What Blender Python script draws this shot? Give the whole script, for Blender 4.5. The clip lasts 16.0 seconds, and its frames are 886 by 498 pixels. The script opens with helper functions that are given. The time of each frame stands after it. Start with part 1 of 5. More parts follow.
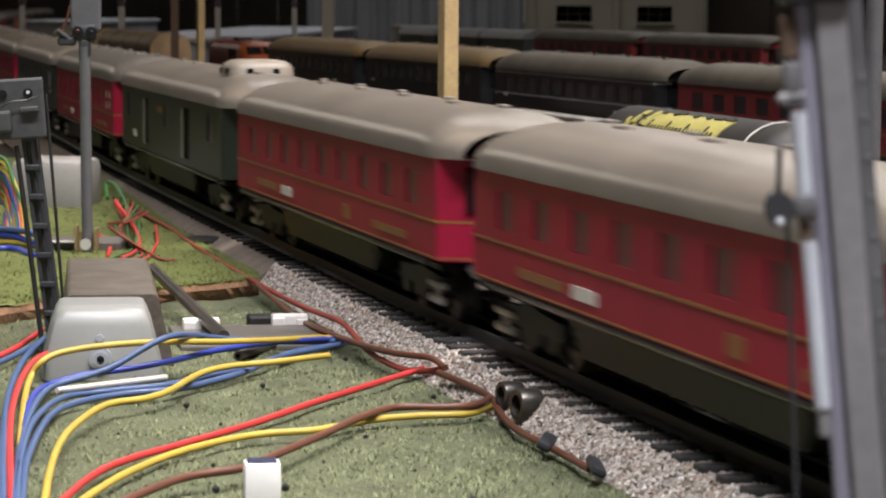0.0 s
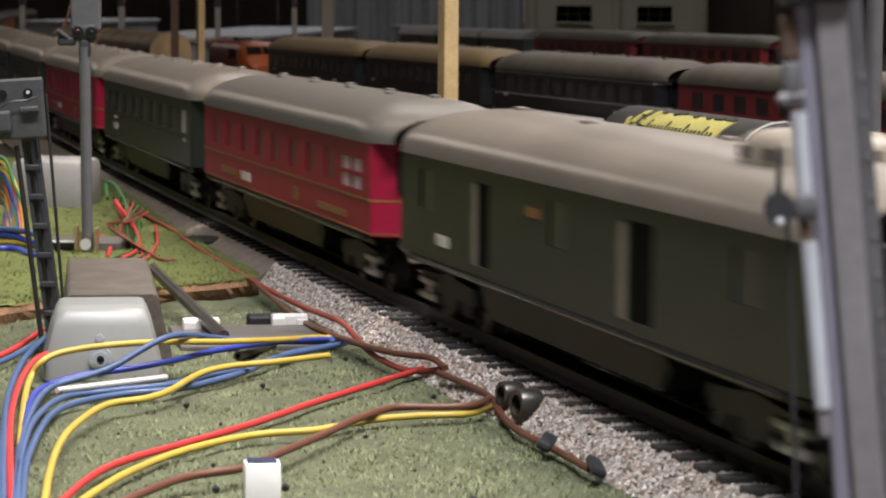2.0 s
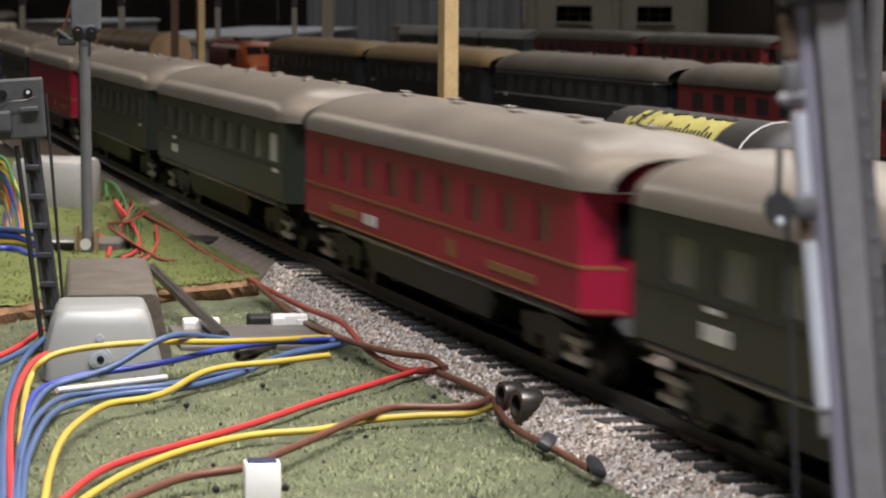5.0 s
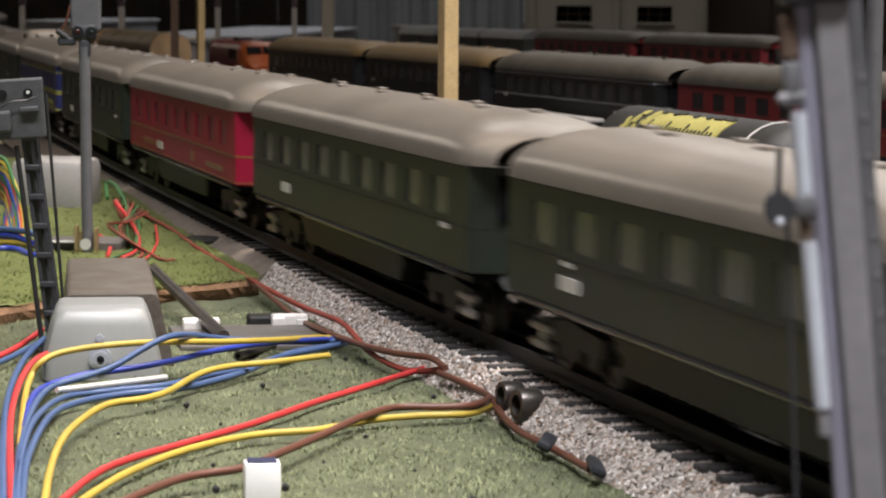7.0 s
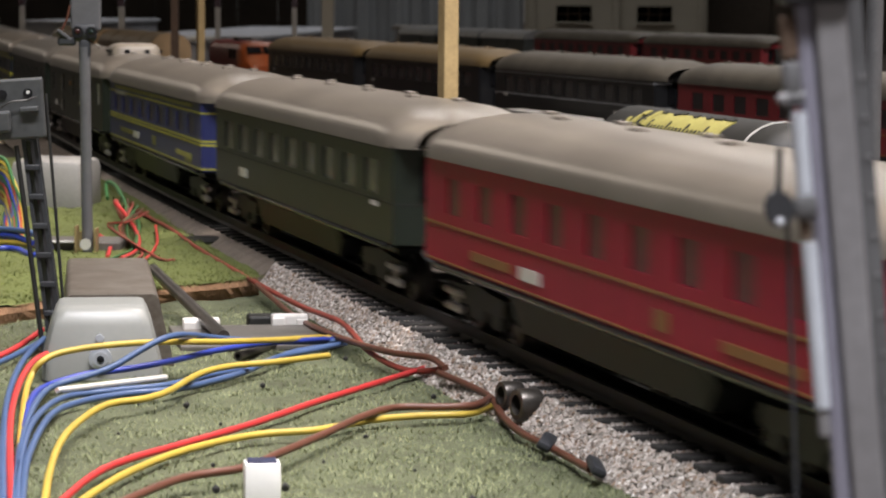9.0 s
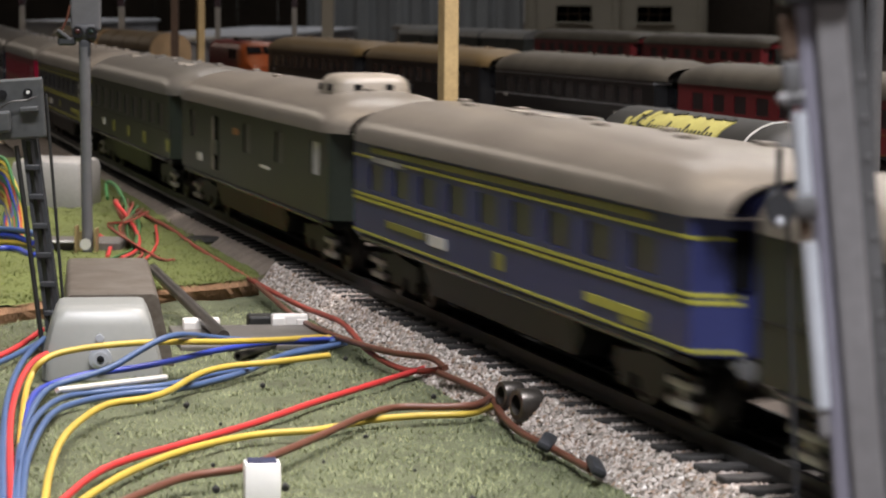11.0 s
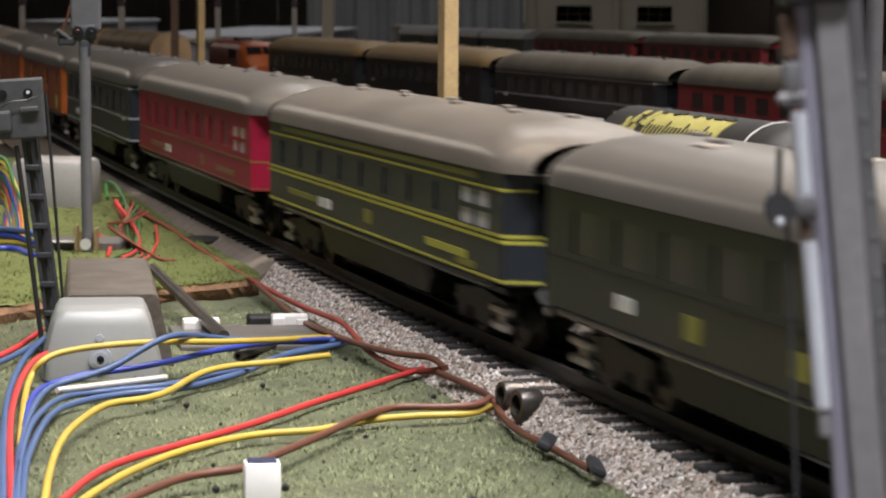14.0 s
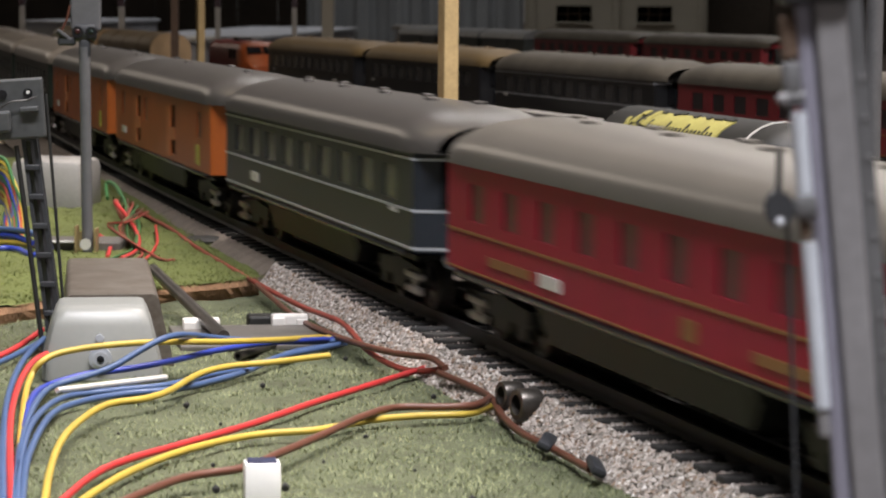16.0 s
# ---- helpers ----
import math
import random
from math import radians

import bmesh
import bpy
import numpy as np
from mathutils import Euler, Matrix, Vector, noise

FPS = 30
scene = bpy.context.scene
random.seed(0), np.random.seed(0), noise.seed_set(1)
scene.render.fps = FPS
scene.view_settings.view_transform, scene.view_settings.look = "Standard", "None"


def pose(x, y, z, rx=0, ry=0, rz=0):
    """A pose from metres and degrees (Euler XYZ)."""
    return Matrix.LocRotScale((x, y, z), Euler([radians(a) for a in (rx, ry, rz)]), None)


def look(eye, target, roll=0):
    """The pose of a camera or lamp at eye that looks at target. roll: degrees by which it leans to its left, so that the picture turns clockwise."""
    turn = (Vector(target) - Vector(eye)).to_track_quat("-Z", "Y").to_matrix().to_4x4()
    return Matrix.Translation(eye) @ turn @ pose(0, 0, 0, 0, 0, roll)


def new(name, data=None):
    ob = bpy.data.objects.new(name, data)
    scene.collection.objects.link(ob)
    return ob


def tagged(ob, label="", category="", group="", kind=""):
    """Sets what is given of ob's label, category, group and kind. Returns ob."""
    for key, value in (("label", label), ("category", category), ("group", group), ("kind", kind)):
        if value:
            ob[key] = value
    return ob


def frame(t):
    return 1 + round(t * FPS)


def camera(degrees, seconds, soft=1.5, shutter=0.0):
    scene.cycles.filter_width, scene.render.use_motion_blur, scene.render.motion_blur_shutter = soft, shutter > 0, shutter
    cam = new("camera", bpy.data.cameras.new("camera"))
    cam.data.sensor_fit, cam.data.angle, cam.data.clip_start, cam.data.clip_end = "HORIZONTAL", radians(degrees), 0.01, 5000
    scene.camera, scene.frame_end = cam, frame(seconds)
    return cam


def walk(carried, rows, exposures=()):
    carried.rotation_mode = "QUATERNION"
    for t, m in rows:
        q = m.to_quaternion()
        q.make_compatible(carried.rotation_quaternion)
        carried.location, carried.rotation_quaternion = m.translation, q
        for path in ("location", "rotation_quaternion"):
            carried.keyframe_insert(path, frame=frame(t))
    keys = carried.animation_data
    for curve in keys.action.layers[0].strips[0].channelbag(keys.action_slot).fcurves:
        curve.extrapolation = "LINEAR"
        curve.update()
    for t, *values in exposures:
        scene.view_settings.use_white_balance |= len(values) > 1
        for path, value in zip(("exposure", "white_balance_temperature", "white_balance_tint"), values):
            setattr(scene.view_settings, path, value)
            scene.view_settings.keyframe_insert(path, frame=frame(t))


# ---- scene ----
import itertools

# a still camera, zoomed in, about 7 cm above the rails of a model railway
CAM_H = 0.0664
PITCH = 5.386
cam = camera(19.03, 16.0, soft=2.0, shutter=0.9)
EYE = Vector((0, 0, CAM_H))
AIM = EYE + Vector((0, math.cos(radians(PITCH)), -math.sin(radians(PITCH))))
walk(cam, [(0.0, look(EYE, AIM, 0.447)), (16.0, look(EYE, AIM, 0.447))])
cam.data.dof.use_dof = True
cam.data.dof.focus_distance = 0.56
cam.data.dof.aperture_fstop = 105.0

# ---- light: a dim hall with assumed ceiling lamps ----
world = bpy.data.worlds.new("hall")
scene.world = world
world.use_nodes = True
world.node_tree.nodes["Background"].inputs[0].default_value = (0.9, 0.93, 1.0, 1)
world.node_tree.nodes["Background"].inputs[1].default_value = 0.10
scene.view_settings.exposure = 0.0


def lamp(name, at, target, sx, sy, power, colour, spread=math.pi):
    data = bpy.data.lights.new(name, "AREA")
    data.shape, data.size, data.size_y = "RECTANGLE", sx, sy
    data.energy, data.color = power, colour
    ob = new(name, data)
    ob.matrix_world = look(at, target)
    data.spread = spread
    return ob


# ---- materials ----
def mat(name, colour, rough=0.6, metal=0.0, var=0.25, scale=120.0, bump=0.0, colour2=None, spec=0.5, fine=900.0):
    m = bpy.data.materials.new(name)
    m.use_nodes = True
    nt = m.node_tree
    b = nt.nodes["Principled BSDF"]
    b.inputs["Roughness"].default_value, b.inputs["Metallic"].default_value = rough, metal
    b.inputs["Specular IOR Level"].default_value = spec
    tc = nt.nodes.new("ShaderNodeTexCoord")
    n1, n2 = nt.nodes.new("ShaderNodeTexNoise"), nt.nodes.new("ShaderNodeTexNoise")
    n1.inputs["Scale"].default_value, n2.inputs["Scale"].default_value = scale, fine
    n1.inputs["Detail"].default_value = n2.inputs["Detail"].default_value = 4
    for n in (n1, n2):
        nt.links.new(tc.outputs["Object"], n.inputs["Vector"])
    ramp = nt.nodes.new("ShaderNodeValToRGB")
    c2 = colour2 or tuple(c * (1 - var) for c in colour)
    hi = tuple(min(1, c * (1 + var * 0.5)) for c in colour)
    ramp.color_ramp.elements[0].position, ramp.color_ramp.elements[0].color = 0.32, (*c2, 1)
    ramp.color_ramp.elements[1].position, ramp.color_ramp.elements[1].color = 0.68, (*hi, 1)
    mix = nt.nodes.new("ShaderNodeMath")
    mix.operation = "MULTIPLY_ADD"
    mix.inputs[1].default_value = 0.4
    nt.links.new(n2.outputs["Fac"], mix.inputs[0])
    sc = nt.nodes.new("ShaderNodeMath")
    sc.operation = "MULTIPLY"
    sc.inputs[1].default_value = 0.6
    nt.links.new(n1.outputs["Fac"], sc.inputs[0])
    nt.links.new(sc.outputs[0], mix.inputs[2])
    nt.links.new(mix.outputs[0], ramp.inputs[0])
    nt.links.new(ramp.outputs[0], b.inputs["Base Color"])
    if bump:
        bp = nt.nodes.new("ShaderNodeBump")
        bp.inputs["Strength"].default_value, bp.inputs["Distance"].default_value = bump, 0.0006
        nt.links.new(n2.outputs["Fac"], bp.inputs["Height"])
        nt.links.new(bp.outputs[0], b.inputs["Normal"])
    return m


M = {
    "red": mat("red_paint", (0.300, 0.009, 0.036), 0.46, var=0.2, scale=45, spec=0.22),
    "green": mat("green_paint", (0.0170, 0.0220, 0.0160), 0.42, var=0.25, scale=60, spec=0.3),
    "blue": mat("blue_paint", (0.031, 0.037, 0.128), 0.42, var=0.2, scale=60, spec=0.28),
    "night": mat("dark_blue_paint", (0.018, 0.022, 0.029), 0.40, var=0.2, scale=60, spec=0.28),
    "orange_pale": mat("pale_orange_door_bar", (0.46, 0.15, 0.05), 0.5, var=0.3, scale=70),
    "orange": mat("orange_paint", (0.34, 0.080, 0.013), 0.45, var=0.2, scale=60),
    "roof": mat("beige_grey_roof", (0.160, 0.139, 0.114), 0.28, var=0.32, scale=28, fine=500),
    "roof_grey": mat("grey_roof", (0.108, 0.098, 0.084), 0.30, var=0.14, scale=45),
    "roof_dark": mat("dark_roof", (0.06, 0.055, 0.05), 0.3, var=0.16, scale=45),
    "yard_black": mat("sooty_black_paint", (0.009, 0.0095, 0.011), 0.4, var=0.3, scale=60, spec=0.3),
    "roof_yard": mat("matt_yard_roof", (0.060, 0.053, 0.042), 0.55, var=0.4, scale=60, spec=0.3),
    "roof_brown": mat("brown_roof", (0.105, 0.070, 0.028), 0.55, var=0.2, scale=45),
    "black": mat("black_frame", (0.012, 0.012, 0.011), 0.6, var=0.4, scale=90),
    "skirt": mat("dark_underframe", (0.0055, 0.0062, 0.0062), 0.5, var=0.3, scale=70, spec=0.22),
    "wheel": mat("wheel_steel", (0.06, 0.055, 0.05), 0.4, 0.6, var=0.3, scale=200),
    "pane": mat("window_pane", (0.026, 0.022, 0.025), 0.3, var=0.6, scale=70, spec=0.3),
    # pane colour set near the body red to soften the windows
    "pane_red": mat("red_toned_pane", (0.125, 0.015, 0.028), 0.35, var=0.7, scale=45, spec=0.3),
    "sole": mat("glossy_black_sole", (0.016, 0.016, 0.016), 0.22, var=0.3, scale=90, spec=0.7),
    "tyre": mat("nickel_axle_guard", (0.48, 0.45, 0.43), 0.45, 0.2, var=0.3, scale=200),
    # near-black pane colour stands in for the unlit space behind an opening
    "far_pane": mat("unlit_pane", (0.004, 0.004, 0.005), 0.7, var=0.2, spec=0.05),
    "lit_tan": mat("lit_tan_boards", (0.42, 0.29, 0.16), 0.7, var=0.25, scale=80),
    "zinc": mat("stained_zinc_sheet", (0.150, 0.132, 0.112), 0.45, 0.35, var=0.5, scale=130, fine=700, colour2=(0.085, 0.066, 0.048)),
    "hatch": mat("pale_roof_hatch", (0.25, 0.22, 0.18), 0.45, var=0.2, scale=60),
    # side red and nose orange carry shade and warm light in the colour
    "loco_red": mat("shaded_loco_red", (0.12, 0.011, 0.009), 0.4, var=0.4, scale=40),
    "loco_orange": mat("lit_loco_orange", (0.27, 0.060, 0.014), 0.4, var=0.5, scale=40),
    "brass": mat("worn_brass", (0.42, 0.33, 0.16), 0.35, 0.6, var=0.3, scale=200),
    "pale_bar": mat("pale_grey_bar", (0.34, 0.33, 0.31), 0.7, var=0.4, scale=60),
    # white stands in for the brightness of reflective panes
    "pane_white": mat("bright_window_white", (0.50, 0.49, 0.53), 0.4, var=0.12),
    "yellow": mat("yellow_line", (0.40, 0.38, 0.05), 0.45, var=0.15),
    "gold": mat("gold_letter", (0.23, 0.10, 0.028), 0.45, var=0.2),
    "rod_white": mat("bluish_white_enamel", (0.50, 0.53, 0.58), 0.4, var=0.12, scale=150),
    "white": mat("white_paint", (0.62, 0.60, 0.57), 0.5, var=0.08),
    "silver": mat("silver_line", (0.45, 0.47, 0.50), 0.35, 0.3, var=0.1),
    "rail": mat("rail_steel", (0.0115, 0.0115, 0.012), 0.5, 0.2, var=0.4, scale=150),
    "sleeper": mat("black_sleeper", (0.040, 0.038, 0.037), 0.8, var=0.7, scale=250),
    "bed": mat("grey_ballast_bed", (0.30, 0.28, 0.25), 0.9, var=0.5, scale=500, bump=0.8, fine=1500, colour2=(0.13, 0.12, 0.11)),
    "bed_old": mat("dusty_ballast_bed", (0.185, 0.152, 0.122), 0.95, var=0.35, scale=160, bump=0.5, fine=1300),
    "soil": mat("green_scatter_base", (0.085, 0.095, 0.050), 0.95, var=0.4, scale=90, bump=1.0),
    "turf": mat("bright_green_mat", (0.10, 0.118, 0.028), 0.95, var=0.35, scale=70, bump=1.0),
    "cork": mat("brown_board_edge", (0.22, 0.12, 0.06), 0.9, var=0.4, scale=200, bump=0.8),
    "grey_case": mat("light_grey_plastic", (0.22, 0.225, 0.21), 0.38, var=0.06, scale=50),
    "grey_metal": mat("dull_zinc_sheet", (0.14, 0.128, 0.115), 0.5, 0.4, var=0.35, scale=80),
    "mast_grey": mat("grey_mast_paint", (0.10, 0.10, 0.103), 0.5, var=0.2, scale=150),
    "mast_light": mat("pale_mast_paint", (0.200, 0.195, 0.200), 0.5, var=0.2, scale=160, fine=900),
    "van_grey": mat("grey_green_van_paint", (0.045, 0.055, 0.055), 0.6, var=0.25, scale=60),
    "roof_pale": mat("pale_grey_roof", (0.16, 0.17, 0.18), 0.5, var=0.2, scale=60),
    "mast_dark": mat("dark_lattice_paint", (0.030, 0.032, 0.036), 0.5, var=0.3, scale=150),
    "white_box": mat("dusty_white_plastic", (0.28, 0.27, 0.25), 0.5, var=0.15, scale=60),
    "wood": mat("pine_wood", (0.45, 0.33, 0.16), 0.6, var=0.3, scale=60),
    "wood_dark": mat("brown_wood", (0.09, 0.055, 0.035), 0.7, var=0.3, scale=60),
    "cable_yellow": mat("yellow_cable", (0.47, 0.34, 0.055), 0.4, var=0.15),
    "cable_red": mat("red_cable", (0.48, 0.035, 0.035), 0.4, var=0.1),
    "cable_blue": mat("blue_cable", (0.058, 0.098, 0.205), 0.4, var=0.12),
    "cable_navy": mat("deep_blue_cable", (0.03, 0.05, 0.30), 0.4, var=0.12),
    "cable_brown": mat("brown_cable", (0.12, 0.045, 0.028), 0.45, var=0.2),
    "cable_green": mat("green_cable", (0.04, 0.13, 0.04), 0.45, var=0.2),
    "table": mat("dark_board", (0.040, 0.030, 0.022), 0.85, var=0.4, scale=8, fine=120),
    "facade": mat("beige_facade", (0.33, 0.31, 0.26), 0.85, var=0.15, scale=14),
    "wall": mat("grey_blue_wall", (0.40, 0.41, 0.43), 0.9, var=0.2, scale=2, fine=30),
    "ceiling": mat("white_ceiling", (0.75, 0.75, 0.74), 0.9, var=0.1, scale=2, fine=30),
    "dark_steel": mat("tarnished_steel", (0.10, 0.09, 0.08), 0.35, 0.7, var=0.4, scale=200),
    "cream": mat("cream_cupola_lit_door_edge", (0.225, 0.195, 0.155), 0.45, var=0.25, scale=60),
    "label_yellow": mat("faded_yellow_label", (0.34, 0.31, 0.09), 0.6, var=0.25, scale=150),
    "pale_wall": mat("bright_strip_blue_white", (0.50, 0.53, 0.60), 0.7, var=0.35, scale=30),
    "nickel": mat("nickel_plate", (0.72, 0.70, 0.66), 0.25, 0.45, var=0.15),
    "olive": mat("olive_yellow_band", (0.20, 0.19, 0.03), 0.45, var=0.15),
    "bright_white": mat("white_plastic", (0.82, 0.80, 0.77), 0.4, var=0.04),
    "pane_light": mat("grey_glazing", (0.050, 0.049, 0.051), 0.25, var=0.5, scale=70),
    "mast_violet": mat("violet_grey_flange", (0.20, 0.195, 0.24), 0.45, var=0.15, scale=220),
    "cable_old_red": mat("dull_red_cable", (0.27, 0.05, 0.035), 0.5, var=0.2),
    "head_grey": mat("worn_signal_grey", (0.062, 0.064, 0.064), 0.42, var=0.35, scale=200),
    "red_dull": mat("dull_red_paint", (0.17, 0.012, 0.018), 0.45, var=0.3, scale=50),
    "lamp_lit_card": mat("lamp_lit_card", (0.80, 0.62, 0.42), 0.7, var=0.05),
    "dim_red": mat("dim_red_glass", (0.030, 0.008, 0.009), 0.1, var=0.1),
    "dim_green": mat("dim_green_glass", (0.008, 0.016, 0.013), 0.1, var=0.1),
    "tip_blue": mat("dark_blue_plastic", (0.018, 0.022, 0.06), 0.5, var=0.3),
    "curtain": mat("grey_blue_cloth", (0.32, 0.34, 0.36), 0.9, var=0.15, scale=10, fine=200),
    "black_hole": mat("dark_pane", (0.006, 0.006, 0.007), 0.25, var=0.2),
}


# ---- building helpers ----
def mesh_of(name, bm, material, smooth=False):
    bmesh.ops.recalc_face_normals(bm, faces=bm.faces)
    me = bpy.data.meshes.new(name)
    bm.to_mesh(me)
    bm.free()
    me.materials.append(M[material] if isinstance(material, str) else material)
    if smooth:
        for p in me.polygons:
            p.use_smooth = True
        me.set_sharp_from_angle(angle=radians(38))
    return me


def part(name, bm, material, parent=None, label="", smooth=False):
    ob = new(name, mesh_of(name, bm, material, smooth))
    ob.parent = parent
    if label:
        tagged(ob, label)
    return ob


def shared(name, me, parent, at=(0, 0, 0), rz=0.0):
    ob = new(name, me)
    ob.parent = parent
    ob.matrix_basis = pose(*at, 0, 0, rz)
    return ob


def thing(name, label, category, group="", kind="", m=None):
    ob = new(name)
    ob.empty_display_size = 0.01
    if m is not None:
        ob.matrix_basis = m
    return tagged(ob, label, category, group, kind)


def box(bm, x0, x1, y0, y1, z0, z1, bevel=0.0, m=None):
    r = bmesh.ops.create_cube(bm, size=1)
    vs = r["verts"]
    for v in vs:
        v.co = Vector(((x0 + x1) / 2 + v.co.x * (x1 - x0), (y0 + y1) / 2 + v.co.y * (y1 - y0), (z0 + z1) / 2 + v.co.z * (z1 - z0)))
    if bevel:
        es = list({e for v in vs for e in v.link_edges})
        r = bmesh.ops.bevel(bm, geom=es, offset=bevel, segments=2, affect="EDGES", profile=0.5)
        vs = list({v for f in r["faces"] for v in f.verts} | {v for v in vs if v.is_valid})
    if m is not None:
        for v in vs:
            v.co = m @ v.co
    return bm


def bbox(*a, **k):
    return box(bmesh.new(), *a, **k)


def cyl(bm, a, b, r, seg=12, r2=None):
    a, b = Vector(a), Vector(b)
    d = b - a
    m = Matrix.Translation((a + b) / 2) @ d.to_track_quat("Z", "Y").to_matrix().to_4x4()
    bmesh.ops.create_cone(bm, cap_ends=True, segments=seg, radius1=r, radius2=r if r2 is None else r2, depth=d.length, matrix=m)
    return bm


def tube(points, r, seg=10, sub=6):
    """A cable swept along a smooth line through the points."""
    pts = [Vector(p) for p in points]
    ext = [pts[0] * 2 - pts[1]] + pts + [pts[-1] * 2 - pts[-2]]
    line = []
    for i in range(1, len(ext) - 2):
        p0, p1, p2, p3 = ext[i - 1:i + 3]
        for j in range(sub):
            t = j / sub
            line.append(0.5 * ((2 * p1) + (p2 - p0) * t + (2 * p0 - 5 * p1 + 4 * p2 - p3) * t * t + (3 * p1 - p0 - 3 * p2 + p3) * t ** 3))
    line.append(pts[-1])
    bm = bmesh.new()
    rings = []
    for i, p in enumerate(line):
        d = (line[min(i + 1, len(line) - 1)] - line[max(i - 1, 0)]).normalized()
        side = d.cross(Vector((0, 0, 1)))
        side = side.normalized() if side.length > 1e-4 else Vector((1, 0, 0))
        up = side.cross(d)
        rings.append([bm.verts.new(p + (side * math.cos(a) + up * math.sin(a)) * r) for a in (2 * math.pi * k / seg for k in range(seg))])
    for a, b in zip(rings, rings[1:]):
        for k in range(seg):
            bm.faces.new((a[k], a[(k + 1) % seg], b[(k + 1) % seg], b[k]))
    bm.faces.new(rings[0][::-1])
    bm.faces.new(rings[-1])
    return bm


def loft(rings, closed=True, caps=True):
    bm = bmesh.new()
    rv = [[bm.verts.new(p) for p in r] for r in rings]
    for a, b in zip(rv, rv[1:]):
        n = len(a)
        for k in range(n if closed else n - 1):
            bm.faces.new((a[k], a[(k + 1) % n], b[(k + 1) % n], b[k]))
    if caps:
        bm.faces.new(rv[0][::-1])
        bm.faces.new(rv[-1])
    return bm


# ---- the track on which the train runs: straight near by, a wide bend far off ----
T0 = Vector((0.0106, 0.5525))
TH0, BEND = -1.3052, 0.0399


def track(s):
    """Centre of the track and its heading at s metres along the way of travel."""
    if s >= 0:
        return T0.x + s * math.cos(TH0), T0.y + s * math.sin(TH0), TH0
    h = TH0 + BEND * s
    return T0.x + (math.sin(h) - math.sin(TH0)) / BEND, T0.y - (math.cos(h) - math.cos(TH0)) / BEND, h


def beside(s, off, z):
    """A point off metres to the camera's side of the track."""
    x, y, h = track(s)
    return Vector((x + off * math.sin(h), y - off * math.cos(h), z))


def sweep_track(profile, s0, s1, n):
    """A profile of (off, z) swept along the track."""
    return loft([[beside(s0 + (s1 - s0) * i / n, o, z) for o, z in profile] for i in range(n + 1)])


# ---- ground, table, hall ----
GROUND = -0.0095
YARD = -0.0100   # height of the board in the yard behind


def build_ground():
    n = part("ground", bbox(-5.19, 3.19, -1.29, 9.39, -0.06, YARD - 0.003), "table")
    tagged(n, "dark wooden baseboard of a model railway", "baseboard", kind="structure")
    bm = bmesh.new()
    nx, ny = 70, 90
    vs = []
    for j in range(ny + 1):
        y = 0.30 + 0.62 * j / ny
        x1 = track(-(y - T0.y) / 0.965 if y > T0.y else (T0.y - y) / 0.965)[0] + 0.02
        row = []
        for i in range(nx + 1):
            x = -0.30 + (x1 + 0.30) * i / nx
            z = GROUND + 0.0009 * noise.noise(Vector((x * 60, y * 60, 0))) + 0.0006 * noise.noise(Vector((x * 260, y * 260, 3)))
            row.append(bm.verts.new((x, y, z)))
        vs.append(row)
    for a, b in zip(vs, vs[1:]):
        for k in range(nx):
            bm.faces.new((a[k], a[k + 1], b[k + 1], b[k]))
    part_ = part("lawn", bm, "soil", smooth=True)
    tagged(part_, "mossy green scatter on the layout's ground", "ground", kind="structure")


def build_hall():
    for nm, b in (("wall_north", (-5.3, 3.3, 9.4, 9.5, -0.9, 1.7)), ("wall_south", (-5.3, 3.3, -1.4, -1.3, -0.9, 1.7)),
                  ("wall_east", (3.2, 3.3, -1.3, 9.4, -0.9, 1.7)), ("wall_west", (-5.3, -5.2, -1.3, 9.4, -0.9, 1.7))):
        tagged(part(nm, bbox(*b), "wall"), "grey-blue painted wall of the hall", "wall", kind="structure")
    tagged(part("ceiling", bbox(-5.3, 3.3, -1.4, 9.5, 1.7, 1.75), "ceiling"), "plain white ceiling", "ceiling", kind="structure")


